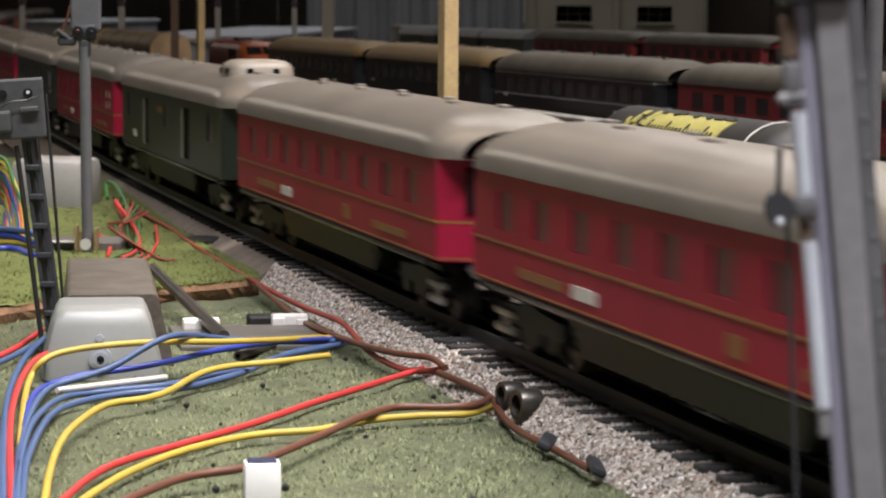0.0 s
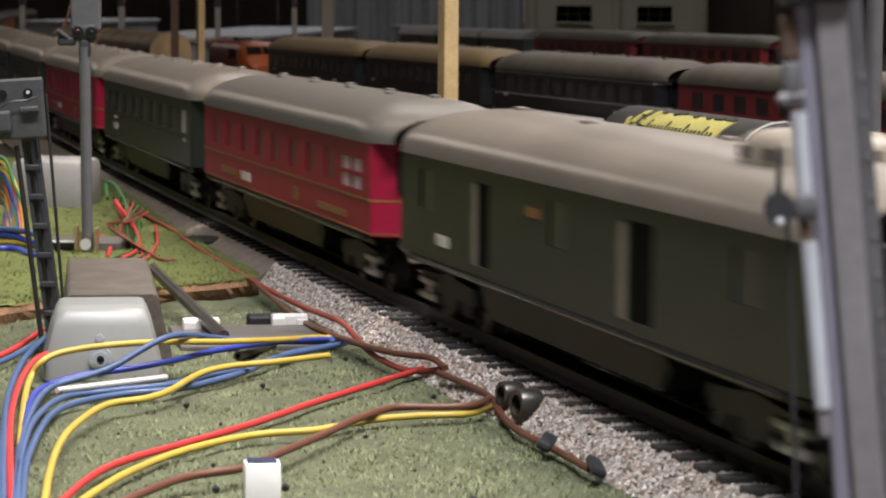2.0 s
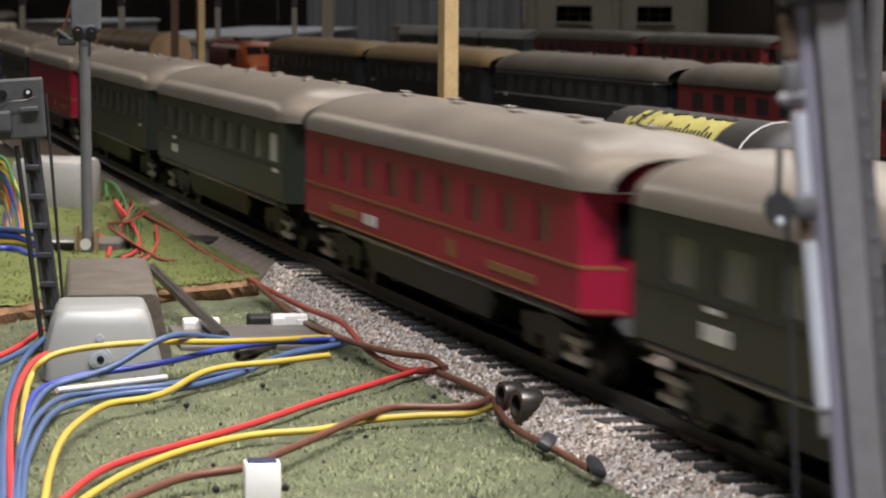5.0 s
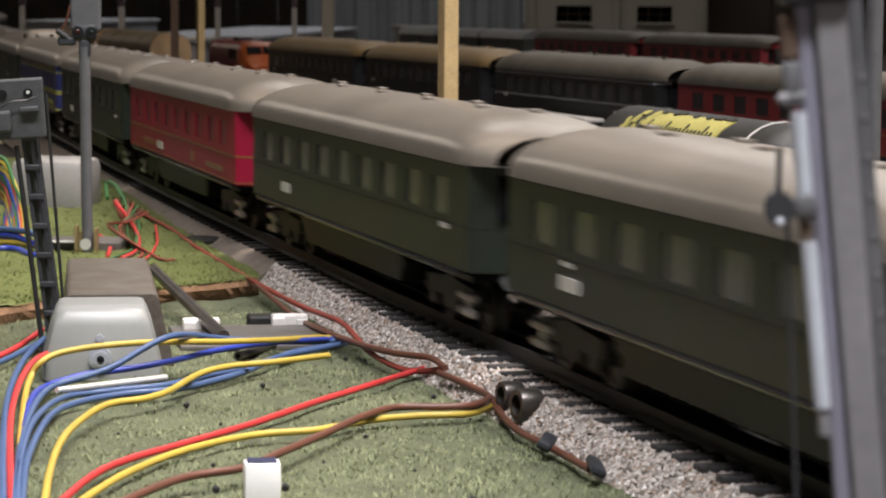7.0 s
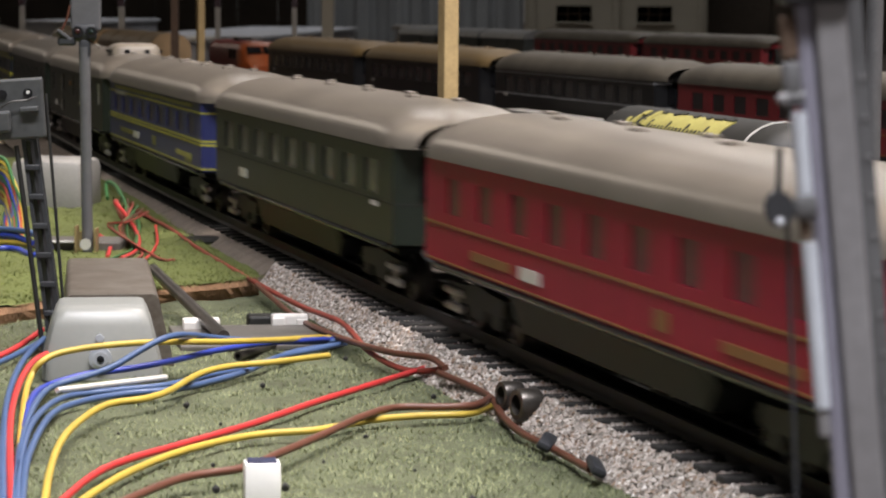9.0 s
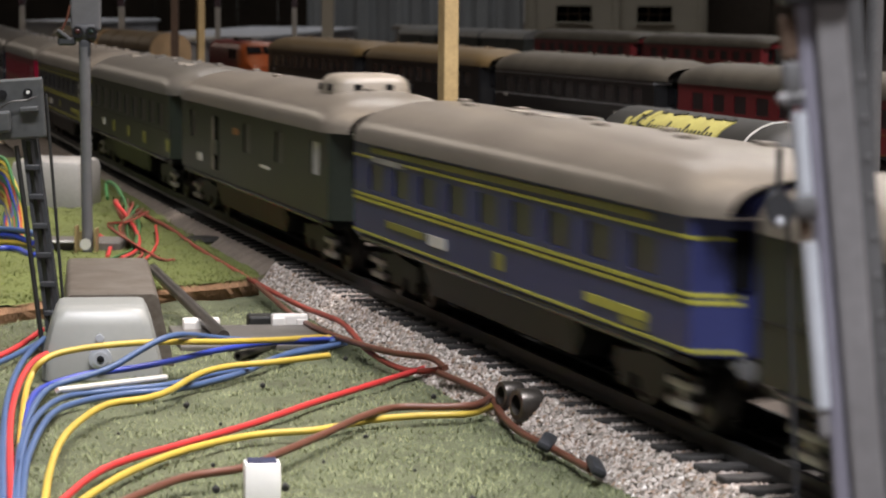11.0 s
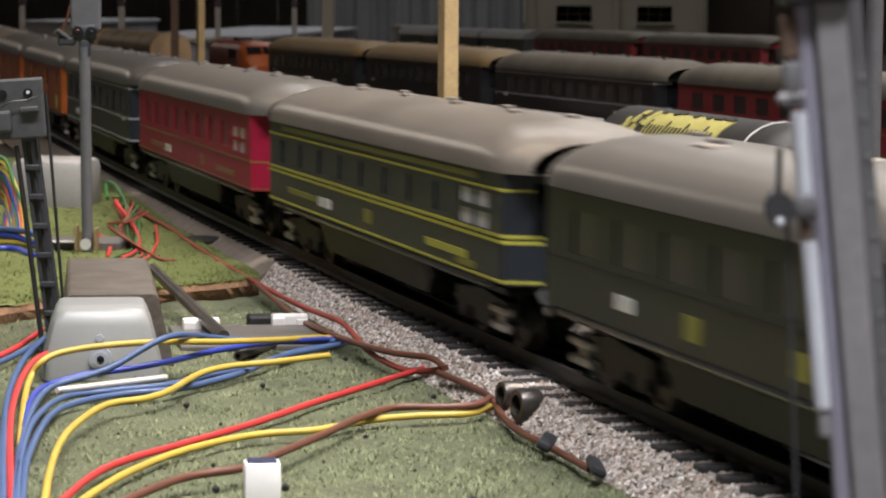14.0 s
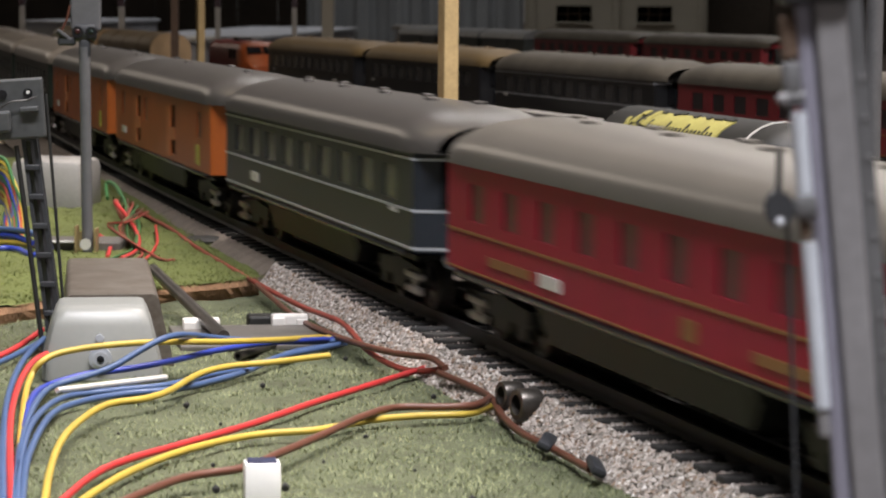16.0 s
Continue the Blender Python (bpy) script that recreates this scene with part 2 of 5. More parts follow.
def build_track():
    bed = thing("ballast_bed", "speckled grey cork ballast bed under the track", "ballast", kind="structure")
    prof = [(-0.024, GROUND), (-0.017, -0.0034), (0.0165, -0.0034), (0.0215, GROUND - 0.0005)]
    old = [(-0.024, YARD), (-0.017, -0.0038), (0.0142, -0.0038), (0.0165, -0.0046), (0.0270, GROUND - 0.002)]
    part("bed_section", sweep_track(prof, -0.152, 0.5, 40), "bed", bed, "speckled grey granular ballast strip")
    part("bed_section", sweep_track(old, -5.3, -0.1535, 160), "bed_old", bed, "smooth dusty grey-brown ballast strip")
    # loose grains on shoulder and top of the near strip
    rng = np.random.default_rng(5)
    n = 30000
    verts, faces = [], []
    for i in range(n):
        s = -0.15 + 0.40 * rng.random()
        u = rng.random()
        if u < 0.64:
            k = u / 0.64
            o, z = 0.0165 + 0.005 * k, -0.0034 - 0.0062 * k
        else:
            o, z = 0.0100 + 0.0067 * (u - 0.64) / 0.36, -0.0034
        c = beside(s, o, z)
        r = 0.00022 + 0.00042 * rng.random() ** 1.5
        d = rng.normal(size=(6, 3)) * 0.25 * r
        base = len(verts)
        for j, (a, b, e) in enumerate(((1, 0, 0), (-1, 0, 0), (0, 1, 0), (0, -1, 0), (0, 0, 0.9), (0, 0, -0.9))):
            verts.append((c.x + a * r + d[j][0], c.y + b * r + d[j][1], c.z + e * r + d[j][2]))
        for f in ((0, 2, 4), (2, 1, 4), (1, 3, 4), (3, 0, 4), (2, 0, 5), (1, 2, 5), (3, 1, 5), (0, 3, 5)):
            faces.append(tuple(base + q for q in f))
    me = bpy.data.meshes.new("ballast_grains")
    me.from_pydata(verts, [], faces)
    m = bpy.data.materials.new("mixed_grains")
    m.use_nodes = True
    nt = m.node_tree
    g = nt.nodes.new("ShaderNodeNewGeometry")
    rp = nt.nodes.new("ShaderNodeValToRGB")
    rp.color_ramp.interpolation = "CONSTANT"
    cols = [(0.0, (0.50, 0.45, 0.41)), (0.22, (0.33, 0.295, 0.265)), (0.45, (0.44, 0.375, 0.33)), (0.68, (0.20, 0.17, 0.145)), (0.82, (0.74, 0.70, 0.66)), (0.90, (0.29, 0.20, 0.14))]
    el = rp.color_ramp.elements
    el[0].color, el[1].position, el[1].color = (*cols[0][1], 1), cols[1][0], (*cols[1][1], 1)
    for p, c in cols[2:]:
        el.new(p).color = (*c, 1)
    nt.links.new(g.outputs["Random Per Island"], rp.inputs[0])
    nt.links.new(rp.outputs[0], nt.nodes["Principled BSDF"].inputs["Base Color"])
    nt.nodes["Principled BSDF"].inputs["Roughness"].default_value = 0.6
    me.materials.append(m)
    tagged(new("ballast_grains", me), "white, grey and brown ballast grains on the bed", "gravel", kind="stuff")
    # rails
    for off in (0.0083, -0.0083):
        h = [(off - 0.0011, -0.0028), (off - 0.0004, -0.0022), (off - 0.0005, 0.0), (off + 0.0005, 0.0), (off + 0.0004, -0.0022), (off + 0.0011, -0.0028)]
        r = part("rail", sweep_track(h, -5.3, 0.5, 200), "rail")
        tagged(r, "dark steel model rail on black sleepers", "rail", kind="structure")
    tagged(part("centre_rail", sweep_track([(-0.0006, -0.0032), (-0.0006, -0.0012), (0.0006, -0.0012), (0.0006, -0.0032)], -5.3, 0.5, 200), "rail"),
           "thin dark centre conductor between the rails", "rail", kind="structure")
    row = thing("track_ties", "row of black plastic sleepers under the rails", "track", kind="structure")
    me = mesh_of("sleeper", bbox(-0.0020, 0.0020, -0.0164, 0.0164, -0.0046, -0.0026, 0.0003), "sleeper")
    k = 0
    s = 0.40
    far = bmesh.new()
    while s > -5.28:
        x, y, h = track(s)
        if s > -0.152:
            shared("sleeper", me, row, (x, y, 0.0003 * math.sin(k * 12.9)), math.degrees(h))
        else:
            box(far, -0.0015, 0.0015, -0.0138, 0.0138, -0.0048, -0.0030, m=pose(x, y, 0, 0, 0, math.degrees(h)))
        k += 1
        s -= 0.0094
    # far sleepers in black: the train's shade over them is put into the colour
    f = part("shaded_far_sleepers", far, "black", row)
    tagged(f, kind="stuff")


# ---- passenger coaches ----
BL, W, EAVE, SOLE, TOP = 0.2245, 0.034, 0.0352, 0.0138, 0.0440


CORNER = 0.0034


def plan(x):
    """Half width of a coach body: the ends taper in."""
    e = BL / 2 - abs(x)
    return W / 2 if e > CORNER else W / 2 - 0.0070 * (1 - max(e, 0) / CORNER) ** 1.25


def side_panel(bm, sign, xs0, xs1, z0, z1, holes):
    """A side wall with openings cut through it and their reveals."""
    xs = sorted({xs0, xs1, *[h[0] for h in holes], *[h[1] for h in holes]})
    zs = sorted({z0, z1, *[h[2] for h in holes], *[h[3] for h in holes]})
    y, yi = sign * W / 2, sign * (W / 2 - 0.0005)
    for xa, xb in zip(xs, xs[1:]):
        for za, zb in zip(zs, zs[1:]):
            cx, cz = (xa + xb) / 2, (za + zb) / 2
            if any(h[0] < cx < h[1] and h[2] < cz < h[3] for h in holes):
                continue
            bm.faces.new([bm.verts.new(p) for p in ((xa, y, za), (xb, y, za), (xb, y, zb), (xa, y, zb))])
    for h in holes:
        ring = [(h[0], h[2]), (h[1], h[2]), (h[1], h[3]), (h[0], h[3])]
        for (a, b), (c, d) in zip(ring, ring[1:] + ring[:1]):
            bm.faces.new([bm.verts.new(p) for p in ((a, y, b), (c, y, d), (c, yi, d), (a, yi, b))])


def roof_mesh():
    rings = []
    xs = [-BL / 2 - 0.0032 + d for d in (0, 0.0015, 0.004, 0.008, 0.013, 0.02, 0.03)]
    xs = xs + [-0.05, 0, 0.05] + [-x for x in xs[::-1]]
    for x in xs:
        e = max(0.0, BL / 2 + 0.0032 - abs(x))
        k = min(1.0, e / 0.024)
        lift = EAVE - 0.0006
        top = TOP - 0.0036 * (1 - k) ** 2.0
        hw = W / 2 + 0.0011 - 0.0046 * (1 - min(1.0, e / 0.011)) ** 1.8
        ring = []
        for a in range(17):
            t = math.pi * a / 16
            cx, cz = math.cos(t), math.sin(t)
            ring.append((x, hw * math.copysign(abs(cx) ** 0.86, cx), lift + (top - lift) * cz ** 0.86))
        rings.append(ring)
    bm = loft(rings, caps=False)
    bmesh.ops.remove_doubles(bm, verts=bm.verts, dist=1e-6)
    return bm


SHARED = {}


def keep(key, maker):
    if key not in SHARED:
        SHARED[key] = maker()
    return SHARED[key]


def wheelset_mesh():
    bm = bmesh.new()
    for y in (-0.0083, 0.0083):
        k = 1 if y > 0 else -1
        rings = []
        for dy, r in ((-0.0019, 0.0040), (-0.0019, 0.0065), (-0.0012, 0.0064), (-0.0010, 0.0056), (0.0013, 0.0055), (0.0015, 0.0052), (0.0015, 0.0043), (0.0009, 0.0040), (0.0009, 0.0016), (0.0018, 0.0014)):
            rings.append([(r * math.cos(t), y + k * dy, 0.0056 + r * math.sin(t)) for t in (2 * math.pi * q / 20 for q in range(20))])
        b2 = loft(rings)
        me = bpy.data.meshes.new("tmp")
        b2.to_mesh(me)
        bm.from_mesh(me)
        b2.free()
        bpy.data.meshes.remove(me)
    cyl(bm, (0, -0.0118, 0.0056), (0, 0.0118, 0.0056), 0.0009, 8)
    return mesh_of("wheelset", bm, "wheel", True)


def bogie_mesh():
    return mesh_of("bogie", bbox(-0.0045, 0.0045, -0.0108, 0.0108, 0.0072, 0.0115, 0.0004), "black")


def side_frame_mesh():
    """One cast side frame with its two axle boxes and the spring plank between them."""
    half = [(0.0, 0.0040), (0.0055, 0.0040), (0.0065, 0.0062), (0.0102, 0.0062), (0.0108, 0.0036), (0.0162, 0.0036), (0.0168, 0.0060), (0.0185, 0.0066), (0.0185, 0.0094), (0.0070, 0.0100), (0.0, 0.0108)]
    line = half + [(-x, z) for x, z in half[-2:0:-1]]
    return mesh_of("side_frame", loft([[(x, -0.0010, z) for x, z in line], [(x, 0.0010, z) for x, z in line]]), "black")


def guard_mesh():
    """A bright pressed axle guard with a slot across its middle."""
    bm = bmesh.new()
    box(bm, -0.0052, 0.0052, -0.0009, 0.0009, 0.0072, 0.0087, 0.0005)
    box(bm, -0.0048, 0.0048, -0.0009, 0.0009, 0.0040, 0.0056, 0.0005)
    box(bm, -0.0016, 0.0016, -0.0002, 0.0004, 0.0054, 0.0074)
    return mesh_of("axle_guard", bm, "tyre", True)


def add_bogie(car, x):
    b = shared("bogie", keep("bogie", bogie_mesh), car, (x, 0, 0))
    for y in (-0.0124, 0.0124):
        shared("side_frame", keep("side_frame", side_frame_mesh), b, (0, y, 0))
        shared("axle_guard", keep("guard", guard_mesh), b, (math.copysign(0.0148, x), y + math.copysign(0.0012, y), 0))
    for dx in (-0.0135, 0.0135):
        shared("wheelset", keep("wheelset", wheelset_mesh), b, (dx, 0, 0))


def skirt_mesh():
    bm = bmesh.new()
    box(bm, -BL / 2 + 0.004, BL / 2 - 0.004, -0.0158, 0.0158, 0.0118, 0.0130)
    rings = []
    for x, z in ((-0.052, 0.0100), (-0.048, 0.0058), (0.048, 0.0058), (0.052, 0.0100)):
        rings.append([(x, -0.0160, 0.0119), (x, -0.0150, z), (x, 0.0150, z), (x, 0.0160, 0.0119)])
    b2 = loft(rings)
    me = bpy.data.meshes.new("tmp")
    b2.to_mesh(me)
    bm.from_mesh(me)
    b2.free()
    bpy.data.meshes.remove(me)
    return mesh_of("underframe", bm, "skirt")


def sole_mesh():
    return mesh_of("sole_bar", bbox(-BL / 2 + 0.011, BL / 2 - 0.011, -0.0177, 0.0177, 0.0126, SOLE - 0.0001, 0.0004), "sole", True)


def hatch_mesh():
    return mesh_of("roof_hatch", bbox(-0.0038, 0.0038, -0.0017, 0.0017, -0.0012, 0.0004, 0.0003), "hatch", True)


def gangway_mesh():
    bm = bmesh.new()
    for i in range(4):
        x = i * 0.0012
        w = 0.0078 if i % 2 else 0.0070
        box(bm, x, x + 0.0011, -w, w, 0.0138, 0.0345 if i % 2 else 0.0338)
    return mesh_of("gangway", bm, "black")


def coupler_mesh():
    bm = bmesh.new()
    box(bm, -0.004, 0.0052, -0.0016, 0.0016, 0.0072, 0.0092, 0.0004)
    return mesh_of("coupler", bm, "black")


def buffer_mesh():
    bm = bmesh.new()
    cyl(bm, (-0.003, 0, 0), (0.0022, 0, 0), 0.0008, 8)
    cyl(bm, (0.0022, 0, 0), (0.0028, 0, 0), 0.0016, 14)
    return mesh_of("buffer", bm, "mast_grey", True)


def vent_mesh():
    bm = bmesh.new()
    box(bm, -0.0022, 0.0022, -0.0011, 0.0011, -0.001, 0.0006, 0.0004)
    return bm


def strip_mesh(key, side, x0, x1, z0, z1, material, proud=0.00022):
    def make_strip():
        y = side * (W / 2 + proud / 2)
        return mesh_of("stripe_and_shadow_line", bbox(x0, x1, y - proud / 2 - 0.00005, y + proud / 2, z0, z1), material)
    return keep((key, side), make_strip)


def corner_line(z, hgt, m, ex, sd):
    """A painted line, eave shadow included, carried on round a tapered corner of the body."""
    rings = []
    for k in range(6):
        x = BL / 2 - CORNER + CORNER * k / 5
        rings.append([(ex * x, sd * (plan(x) + d), zz) for d, zz in ((-0.0002, z), (0.00022, z), (0.00022, z + hgt), (-0.0002, z + hgt))])
    return mesh_of("stripe_and_shadow_line", loft(rings), m)


def coach(style):
    """One coach from a description of its paint, openings and lettering."""
    st = dict(colour="green", roof="roof", windows=8, win_w=0.0115, win_z=(0.0238, 0.0318), lines=(), bars=(), plate=(), cupola=False,
              doors=(), quad=False, hatches=(), pane="pane", white_panes=(), vents=9, x_first=-0.088, x_last=0.088)
    st.update(style)
    car = thing("passenger_coach", st["label"], "coach", "coaches of the running train")
    c = st["colour"]
    holes = []
    n = st["windows"]
    xs = [st["x_first"] + (st["x_last"] - st["x_first"]) * i / max(1, n - 1) for i in range(n)]
    xs = [x for x in xs if not any(a - 0.006 < x < b + 0.006 for a, b in st["doors"])]
    if st["quad"]:
        xs = [x for x in xs if x < 0.070]
        for x in (0.0835, 0.0945):
            holes.append((x - 0.0047, x + 0.0047, 0.0274, 0.0304))
            holes.append((x - 0.0047, x + 0.0047, 0.0234, 0.0265))
    for x in xs:
        holes.append((x - st["win_w"] / 2, x + st["win_w"] / 2, *st["win_z"]))
    for a, b in st["doors"]:
        holes.append((a, b, SOLE + 0.002, 0.0318))
    bm = bmesh.new()
    e = BL / 2 - CORNER
    for s in (-1, 1):
        side_panel(bm, s, -e, e, SOLE, EAVE, holes)
    for s in (-1, 1):
        pts = []
        for k in range(7):
            x = e + CORNER * k / 6
            pts.append((s * x, plan(x)))
        outline = [(x, -y) for x, y in pts] + [(x, y) for x, y in pts[::-1]]
        for (a, b), (x2, y2) in zip(outline, outline[1:]):
            bm.faces.new([bm.verts.new(p) for p in ((a, b, SOLE), (x2, y2, SOLE), (x2, y2, EAVE), (a, b, EAVE))])
    for s in (-1, 1):
        x, hw = s * (BL / 2 - 0.0002), plan(BL / 2) - 0.0002
        bm.faces.new([bm.verts.new((x, hw * math.copysign(abs(math.cos(t)) ** 0.8, math.cos(t)), EAVE - 0.0006 + 0.0048 * math.sin(t) ** 0.8)) for t in (math.pi * a / 16 for a in range(17))])
    bm.faces.new([bm.verts.new(p) for p in ((-e, -W / 2 + 0.001, SOLE), (e, -W / 2 + 0.001, SOLE), (e, W / 2 - 0.001, SOLE), (-e, W / 2 - 0.001, SOLE))])
    bmesh.ops.remove_doubles(bm, verts=bm.verts, dist=1e-6)
    part("body", bm, c, car)
    # opaque plates close the openings; dark colour stands in for the dim compartment
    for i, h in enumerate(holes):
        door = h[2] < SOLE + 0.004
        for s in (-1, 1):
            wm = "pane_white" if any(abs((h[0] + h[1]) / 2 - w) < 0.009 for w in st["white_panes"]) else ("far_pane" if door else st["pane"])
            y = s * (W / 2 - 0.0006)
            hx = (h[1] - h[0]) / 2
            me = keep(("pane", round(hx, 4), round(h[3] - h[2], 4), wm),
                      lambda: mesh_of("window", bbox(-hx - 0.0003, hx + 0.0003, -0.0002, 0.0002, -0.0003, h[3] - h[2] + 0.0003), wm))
            w = shared("door_shade_plate" if door else "window", me, car, ((h[0] + h[1]) / 2, y, h[2]))
    rf = new("roof", keep(("roof", st["roof"]), lambda: mesh_of("roof", roof_mesh(), st["roof"], True)))
    rf.parent = car
    vm = keep(("vent", st["roof"]), lambda: mesh_of("roof_vent", vent_mesh(), st["roof"], True))
    for i in range(st["vents"]):
        x = -0.088 + 0.176 * i / max(1, st["vents"] - 1)
        shared("roof_vent", vm, rf, (x, -0.002 if i % 2 else 0.003, TOP))
    if st["cupola"]:
        rings = []
        for z, w, l in ((0.0405, 0.0108, 0.0112), (0.0455, 0.0100, 0.0104), (0.0466, 0.0094, 0.0098), (0.0475, 0.0080, 0.0085), (0.0479, 0.0056, 0.0062)):
            rings.append([(0.0735 + math.copysign(abs(math.cos(t)) ** 0.45, math.cos(t)) * l, math.copysign(abs(math.sin(t)) ** 0.45, math.sin(t)) * w, z) for t in (2 * math.pi * (q + 0.5) / 28 for q in range(28))])
        cu = part("cupola", loft(rings), "cream", car, "raised cream lookout cupola with small windows", smooth=True)
        for y in (-0.0040, 0.0040):
            part("cupola_window", bbox(0.0828, 0.0842, y - 0.0010, y + 0.0010, 0.0436, 0.0454, 0.0003), "far_pane", cu)
        for x in (0.0690, 0.0790):
            for s in (-1, 1):
                part("cupola_window", bbox(x - 0.0014, x + 0.0014, s * 0.0101 - 0.0005, s * 0.0101 + 0.0005, 0.0436, 0.0454, 0.0003), "far_pane", cu)
    for x, y in st["hatches"]:
        shared("roof_hatch", keep("hatch", hatch_mesh), rf, (x, y, TOP - 0.0001 - 9.0 * y * y))
    new("underframe", keep("skirt", skirt_mesh)).parent = car
    new("sole_bar", keep("sole", sole_mesh)).parent = car
    for x in (-0.083, 0.083):
        add_bogie(car, x)
    # dark plates stand in for the shaded recess beside the gangway
    for s in (-1, 1):
        for y in (-0.0101, 0.0101):
            shared("end_dark_plate", keep("end_dark_plate", lambda: mesh_of("end_dark_plate", bbox(-0.0003, 0.0003, -0.0017, 0.0017, 0.0, 0.0088), "black_hole")), car, (s * (BL / 2 + 0.0001), y, 0.0240))
    shared("gangway", keep("gangway", gangway_mesh), car, (BL / 2, 0, 0))
    shared("gangway", keep("gangway", gangway_mesh), car, (-BL / 2, 0, 0), 180)
    shared("coupler", keep("coupler", coupler_mesh), car, (BL / 2, 0, 0))
    shared("coupler", keep("coupler", coupler_mesh), car, (-BL / 2, 0, 0), 180)
    for y in (-0.0100, 0.0100):
        shared("buffer", keep("buffer", buffer_mesh), car, (BL / 2, y, 0.0122))
        shared("buffer", keep("buffer", buffer_mesh), car, (-BL / 2, y, 0.0122), 180)
    for (z, hgt, m), sd in itertools.product(st["lines"], (-1, 1)):
        new("stripe_and_shadow_line", strip_mesh(("line", z, hgt, m), sd, -BL / 2 + CORNER, BL / 2 - CORNER, z, z + hgt, m)).parent = car
    for z, hgt, m in st["lines"]:
        for ex, sd in itertools.product((-1, 1), (-1, 1)):
            new("stripe_and_shadow_line", keep(("corner", z, hgt, m, ex, sd), lambda: corner_line(z, hgt, m, ex, sd))).parent = car
    # marks: lettering, plates, panels and the lit door edges
    for (x, z, w, hgt, m), sd in itertools.product(st["bars"], (-1, 1)):
        new("side_mark", strip_mesh(("bar", x, z, w, hgt, m), sd, x - w / 2, x + w / 2, z, z + hgt, m, 0.00026)).parent = car
    return car


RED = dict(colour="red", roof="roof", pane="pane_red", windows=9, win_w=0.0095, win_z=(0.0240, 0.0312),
           lines=((0.0215, 0.0005, "gold"), (0.0142, 0.0003, "gold")),
           bars=((-0.041, 0.0162, 0.012, 0.0023, "white"), (-0.066, 0.0166, 0.026, 0.0017, "gold"), (0.028, 0.0160, 0.006, 0.0032, "gold"), (0.069, 0.0162, 0.030, 0.0016, "gold")),
           label="crimson tinplate sleeping coach with gold lines and beige roof")
# the black line at 0.0341 is the eave's shadow, put in as colour
GREEN = dict(colour="green", windows=9, win_w=0.0125, win_z=(0.0238, 0.0312), lines=((0.0224, 0.0003, "black"), (0.0341, 0.0010, "black")),
             bars=((-0.065, 0.0170, 0.010, 0.0024, "white"), (0.092, 0.0212, 0.006, 0.0010, "white")), pane="pane_light",
             label="dark green tinplate express coach with beige roof")
# cream strips beside the doors: light on the open door edges, as colour
LUGGAGE = dict(colour="green", windows=5, doors=((-0.050, -0.042), (0.037, 0.049)), win_w=0.010, cupola=True, vents=4,
               bars=((-0.014, 0.0280, 0.008, 0.0018, "gold"), (-0.075, 0.0172, 0.008, 0.0022, "white"), (-0.0515, 0.0158, 0.0022, 0.0155, "cream"), (0.0350, 0.0158, 0.0030, 0.0155, "cream")), label="dark green luggage van with open doors and a cream cupola")
BLUE = dict(colour="blue", windows=9, win_w=0.0125, win_z=(0.0242, 0.0300),
            lines=((0.0312, 0.0005, "yellow"), (0.0226, 0.0006, "yellow"), (0.0215, 0.0006, "yellow"), (0.0142, 0.0005, "yellow")),
            bars=((-0.042, 0.0166, 0.013, 0.0022, "white"), (0.069, 0.0166, 0.030, 0.0015, "yellow"), (0.0, 0.0326, 0.184, 0.0012, "olive"), (-0.068, 0.0172, 0.032, 0.0014, "olive"), (0.0025, 0.0166, 0.006, 0.0030, "olive"), (0.084, 0.0152, 0.012, 0.0012, "olive")),
            label="blue tinplate coach with three yellow lines")


ORANGE = dict(colour="orange", roof="roof_dark", windows=4, doors=((-0.050, -0.042), (0.030, 0.039)), win_w=0.007, vents=4,
              bars=((-0.0540, 0.0150, 0.0070, 0.0160, "orange_pale"), (0.0255, 0.0150, 0.0080, 0.0160, "orange_pale"), (-0.046, 0.0205, 0.0075, 0.0040, "orange_pale"), (0.0345, 0.0205, 0.0085, 0.0040, "orange_pale"),
                    (0.085, 0.0155, 0.0060, 0.0060, "yellow"), (-0.085, 0.0170, 0.010, 0.0024, "white")),
              label="orange luggage van with open doors and dark roof")


# the same lettering a little further forward on one red and one blue coach
RED_AHEAD = tuple((b[0] + 0.005, *b[1:]) for b in RED["bars"])
BLUE_AHEAD = tuple((b[0] + (0.006 if b[2] < 0.1 and b[0] < 0.08 else 0.0), *b[1:]) for b in BLUE["bars"]) + ((-0.077, 0.0306, 0.028, 0.0012, "pale_bar"),)


def make(base, **kw):
    d = dict(base)
    d.update(kw)
    return d


